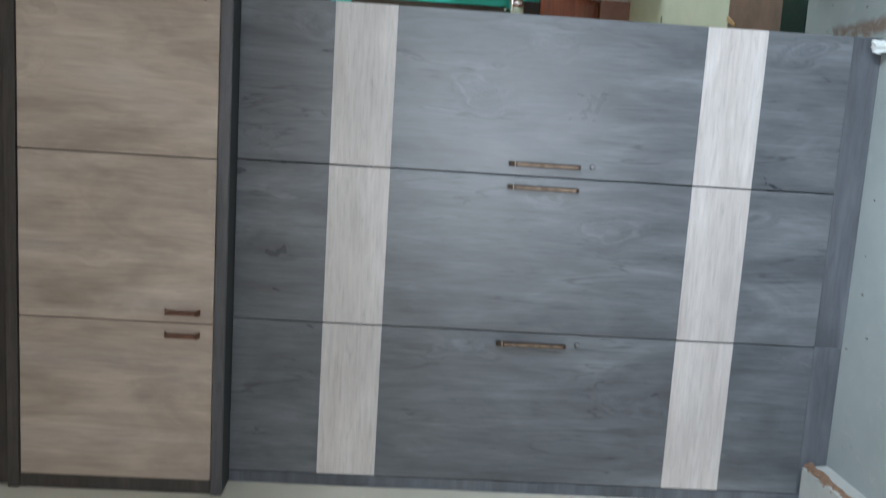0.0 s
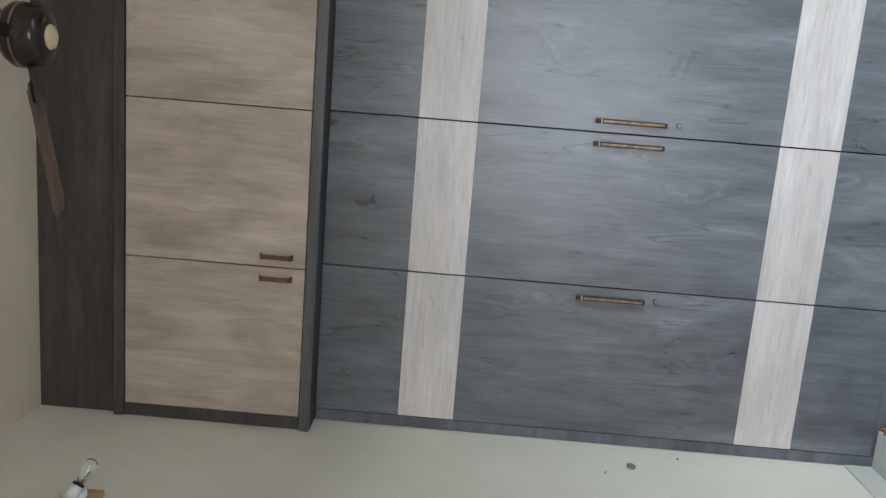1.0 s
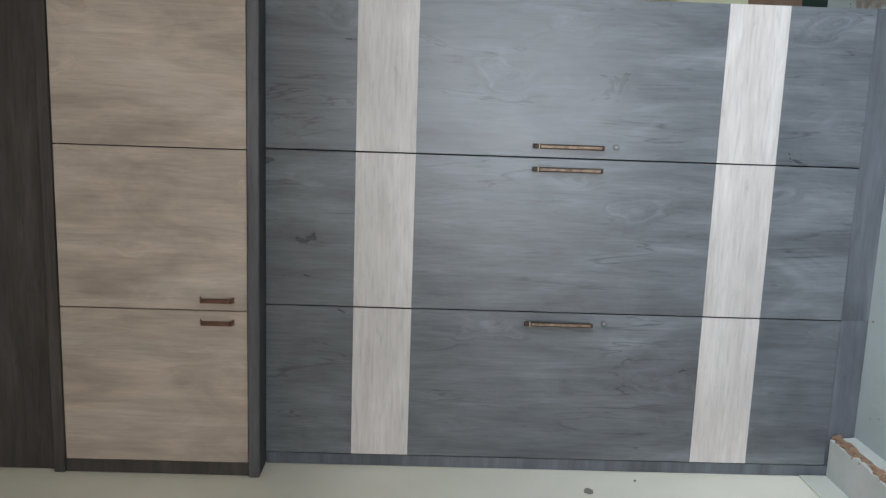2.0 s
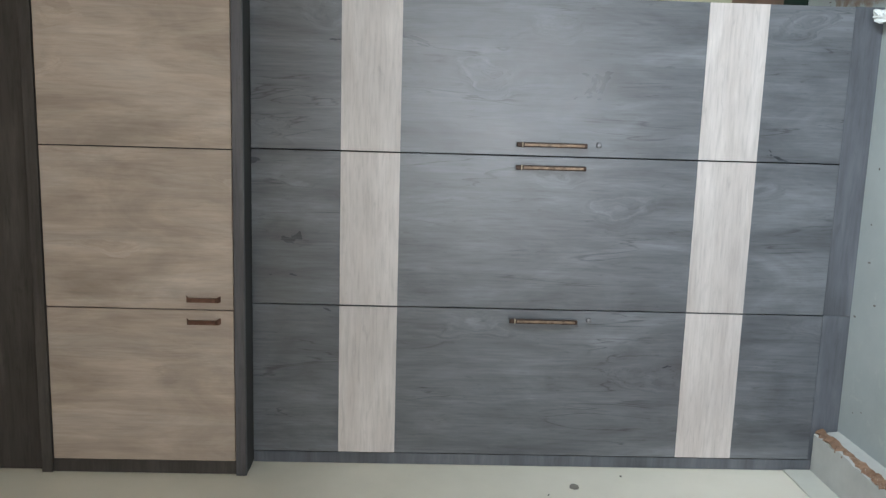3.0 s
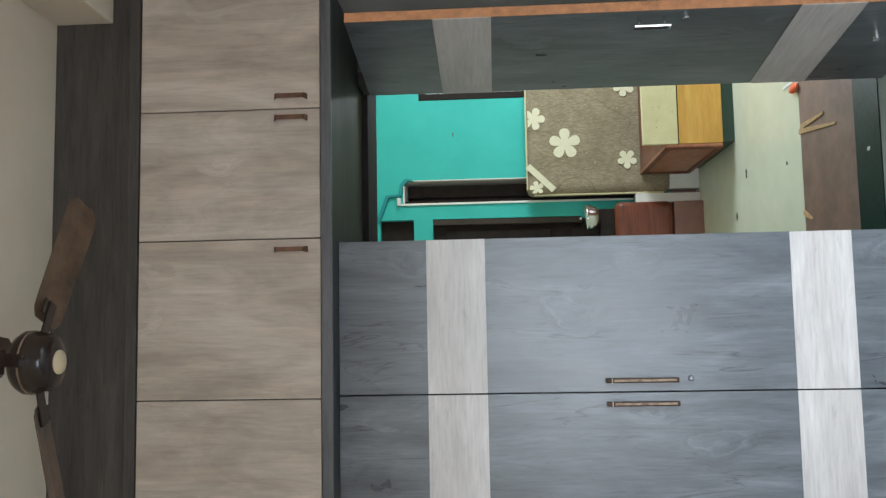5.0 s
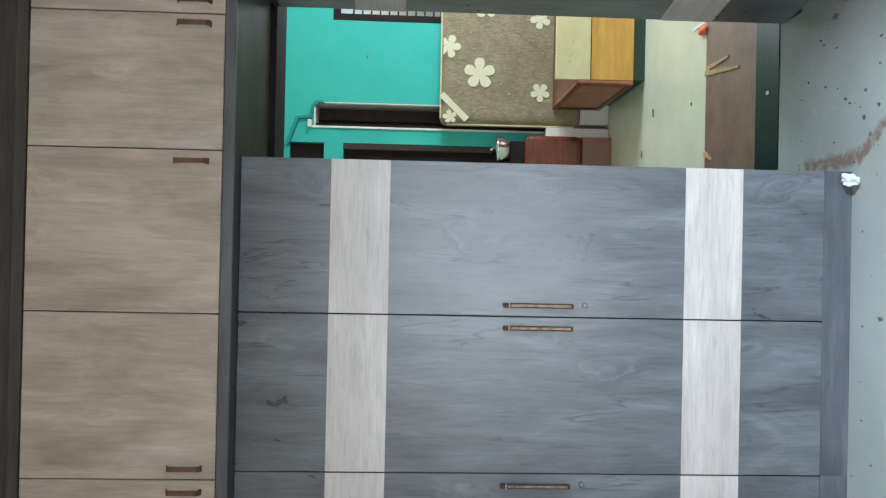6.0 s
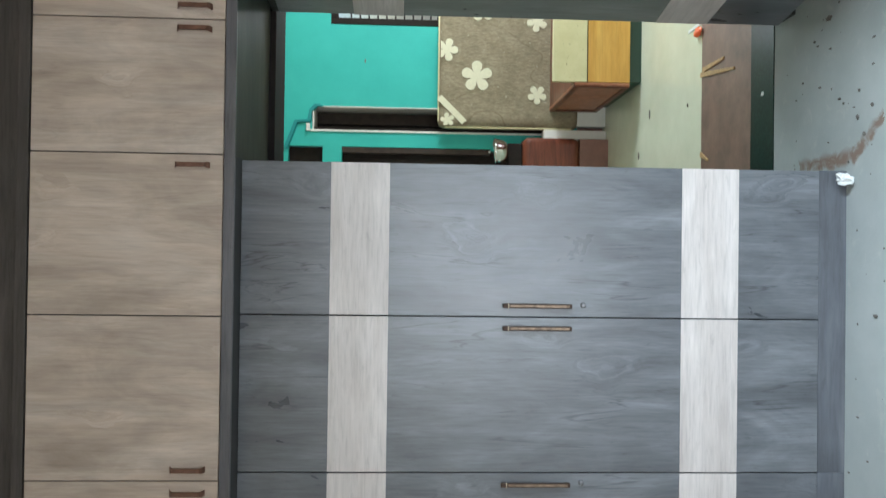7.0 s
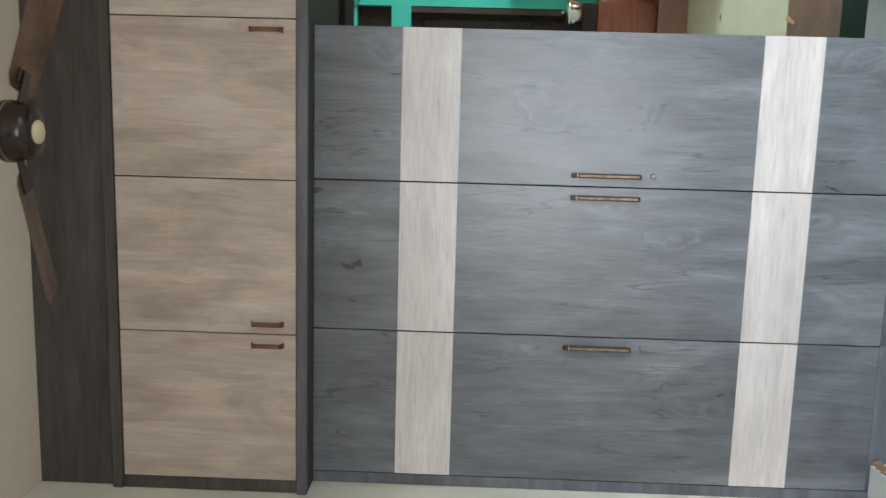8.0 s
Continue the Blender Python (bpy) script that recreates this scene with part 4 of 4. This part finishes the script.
for side, ysign in ((0, -1), (1, 1)):
    for i in range(nx + 1):
        for j in range(nz + 1):
            u, v = i / nx, j / nz
            x, z = MX0 + (MX1 - MX0) * u, MZ0 + (MZ1 - MZ0) * v
            rim = min(1, min(u * (MX1 - MX0), (1 - u) * (MX1 - MX0), v * (MZ1 - MZ0), (1 - v) * (MZ1 - MZ0)) / 0.05)
            y = MY + 0.075 + ysign * (0.035 + 0.032 * math.sqrt(rim) + 0.004 * noise.noise(Vector((x * 5, side, z * 5))))
            cx, cz = min(max(x, MX0 + 0.05), MX1 - 0.05), min(max(z, MZ0 + 0.05), MZ1 - 0.05)
            reach = math.hypot(x - cx, z - cz)
            if x != cx and z != cz and reach > 0.05:  # rounded corners
                x, z = cx + (x - cx) * 0.05 / reach, cz + (z - cz) * 0.05 / reach
            grid[side, i, j] = bm.verts.new((x, y, z))
for side in (0, 1):
    for i in range(nx):
        for j in range(nz):
            bm.faces.new([grid[side, *k] for k in ((i, j), (i + 1, j), (i + 1, j + 1), (i, j + 1))])
ring = [(i, 0) for i in range(nx)] + [(nx, j) for j in range(nz)] + [(i, nz) for i in range(nx, 0, -1)] + [(0, j) for j in range(nz, 0, -1)]
for a, b in zip(ring, ring[1:] + ring[:1]):
    bm.faces.new((grid[0, *a], grid[0, *b], grid[1, *b], grid[1, *a]))
bmesh.ops.recalc_face_normals(bm, faces=bm.faces)
part("cover", bm, QUILT, mat, "brown woven cover", True)
part("piping", box(MX0 - 0.004, MX0 + 0.010, MY + 0.03, MY + 0.05, MZ0 + 0.05, MZ1 - 0.05, 0.004), CREAM_PAINT, mat, "pale piping along the edge")
part("piping", box(MX0 + 0.045, MX1 - 0.05, MY + 0.03, MY + 0.05, MZ1 - 0.008, MZ1 + 0.004, 0.004), CREAM_PAINT, mat, "pale piping along the edge")
part("stand", box(MX0 + 0.03, MX1 - 0.1, MY + 0.04, MY + 0.12, F, MZ0 + 0.01), WHITE_PAINT, mat, "white packing under the mattress")


def flower(x, z, r, turn, petals=5):
    bm = bmesh.new()
    for p in range(petals):
        a = turn + 2 * math.pi * p / petals
        c = bm.verts.new((x, MY + 0.0015, z))
        pts = []
        for k in range(11):
            s = k / 10
            along = r * (0.10 + 0.90 * math.sin(s * math.pi) ** 0.62)
            off = -math.cos(s * math.pi) * 0.34 * r * (0.25 + 0.75 * math.sin(math.pi * s) ** 0.5) * 1.45
            pts.append(bm.verts.new((max(MX0 + 0.014, x + along * math.cos(a) - off * math.sin(a)), MY + 0.0015 - 0.001 * math.sin(s * math.pi), min(MZ1 - 0.014, z + along * math.sin(a) + off * math.cos(a)))))
        for k in range(10):
            bm.faces.new((c, pts[k], pts[k + 1]))
    bmesh.ops.recalc_face_normals(bm, faces=bm.faces)
    ex = bmesh.ops.extrude_face_region(bm, geom=bm.faces[:])
    for v in ex["geom"]:
        if isinstance(v, bmesh.types.BMVert):
            v.co.y += 0.012
    return bm


for x, z, r, t in ((1.639, 1.006, 0.120, 0.0), (1.840, 1.240, 0.088, -0.35), (1.506, 0.538, 0.074, 0.63), (2.072, 0.545, 0.080, 0.5), (2.160, 0.969, 0.100, 0.1),
                   (2.6, 0.7, 0.11, 0.4), (2.8, 1.15, 0.1, 0.9), (1.300, 1.228, 0.055, 0.2)):
    part("flower", flower(x, z, r, t), PETAL, mat, "cream printed flower")
bm = box(-0.136, 0.136, -0.0008, 0.008, -0.024, 0.024)
bmesh.ops.transform(bm, matrix=Matrix.Translation((1.378, MY + 0.002, 1.195)) @ Matrix.Rotation(radians(-45.7), 4, "Y"), verts=bm.verts)
part("tape", bm, PETAL, mat, "pale band across the corner")

# wooden chest with a steel pot behind the wardrobe edge
ch = thing("chest", (0.95, 3.56, F), "low varnished red-brown wooden chest by the wall", "chest")
part("body", box(0.60, 1.135, 3.44, 3.655, 0.205, 0.640, 0.050, segments=4), RED_WOOD, ch, "rounded red-brown body")
part("plinth", box(0.62, 1.13, 3.46, 3.655, F, 0.204, 0.004), plain("faded_pink_brown_wood", (0.27, 0.14, 0.11), 0.4), ch, "faded pink-brown plinth")
part("top_rail", box(0.80, 1.09, 3.49, 3.55, 0.6405, 0.755, 0.008), BLACK_WOOD, ch, "dark carved top rail")
pot = lathe(((0.060, 0.7555), (0.078, 0.765), (0.092, 0.79), (0.099, 0.82), (0.103, 0.846), (0.106, 0.850), (0.103, 0.856), (0.080, 0.872), (0.040, 0.884), (0.012, 0.888), (0.012, 0.90), (0.005, 0.904)), (1.022, 3.52, 0), steps=40)
solid("steel_pot", pot, CHROME, "shiny steel pot with a lid on the chest rail", "pot", smooth=True)
solid("orange_toy", lump((1.417, 1.476, F + 0.004), (0.024, 0.055, 0.012), 3, rough=0.15), ORANGE, "small orange plastic piece on the floor", "plastic piece", smooth=True)
# plain block in place of an unidentified white object
solid("white_box", box(1.137, 1.207, 3.54, 3.62, F, 0.47, 0.004), WHITE_PLASTIC, "unidentified upright white block beside the red-brown chest", "box")
solid("paper_scrap", box(1.458, 1.475, 1.452, 1.66, F + 0.0005, F + 0.004), PAPER, "torn white paper scrap on the pale floor", "paper")
# pale ground outside the openings
solid("backdrop", box(-30, 30, -34, 0.3, F - 0.3, F - 0.14), OUTSIDE, "pale ground outside the entrance", "ground", "structure")
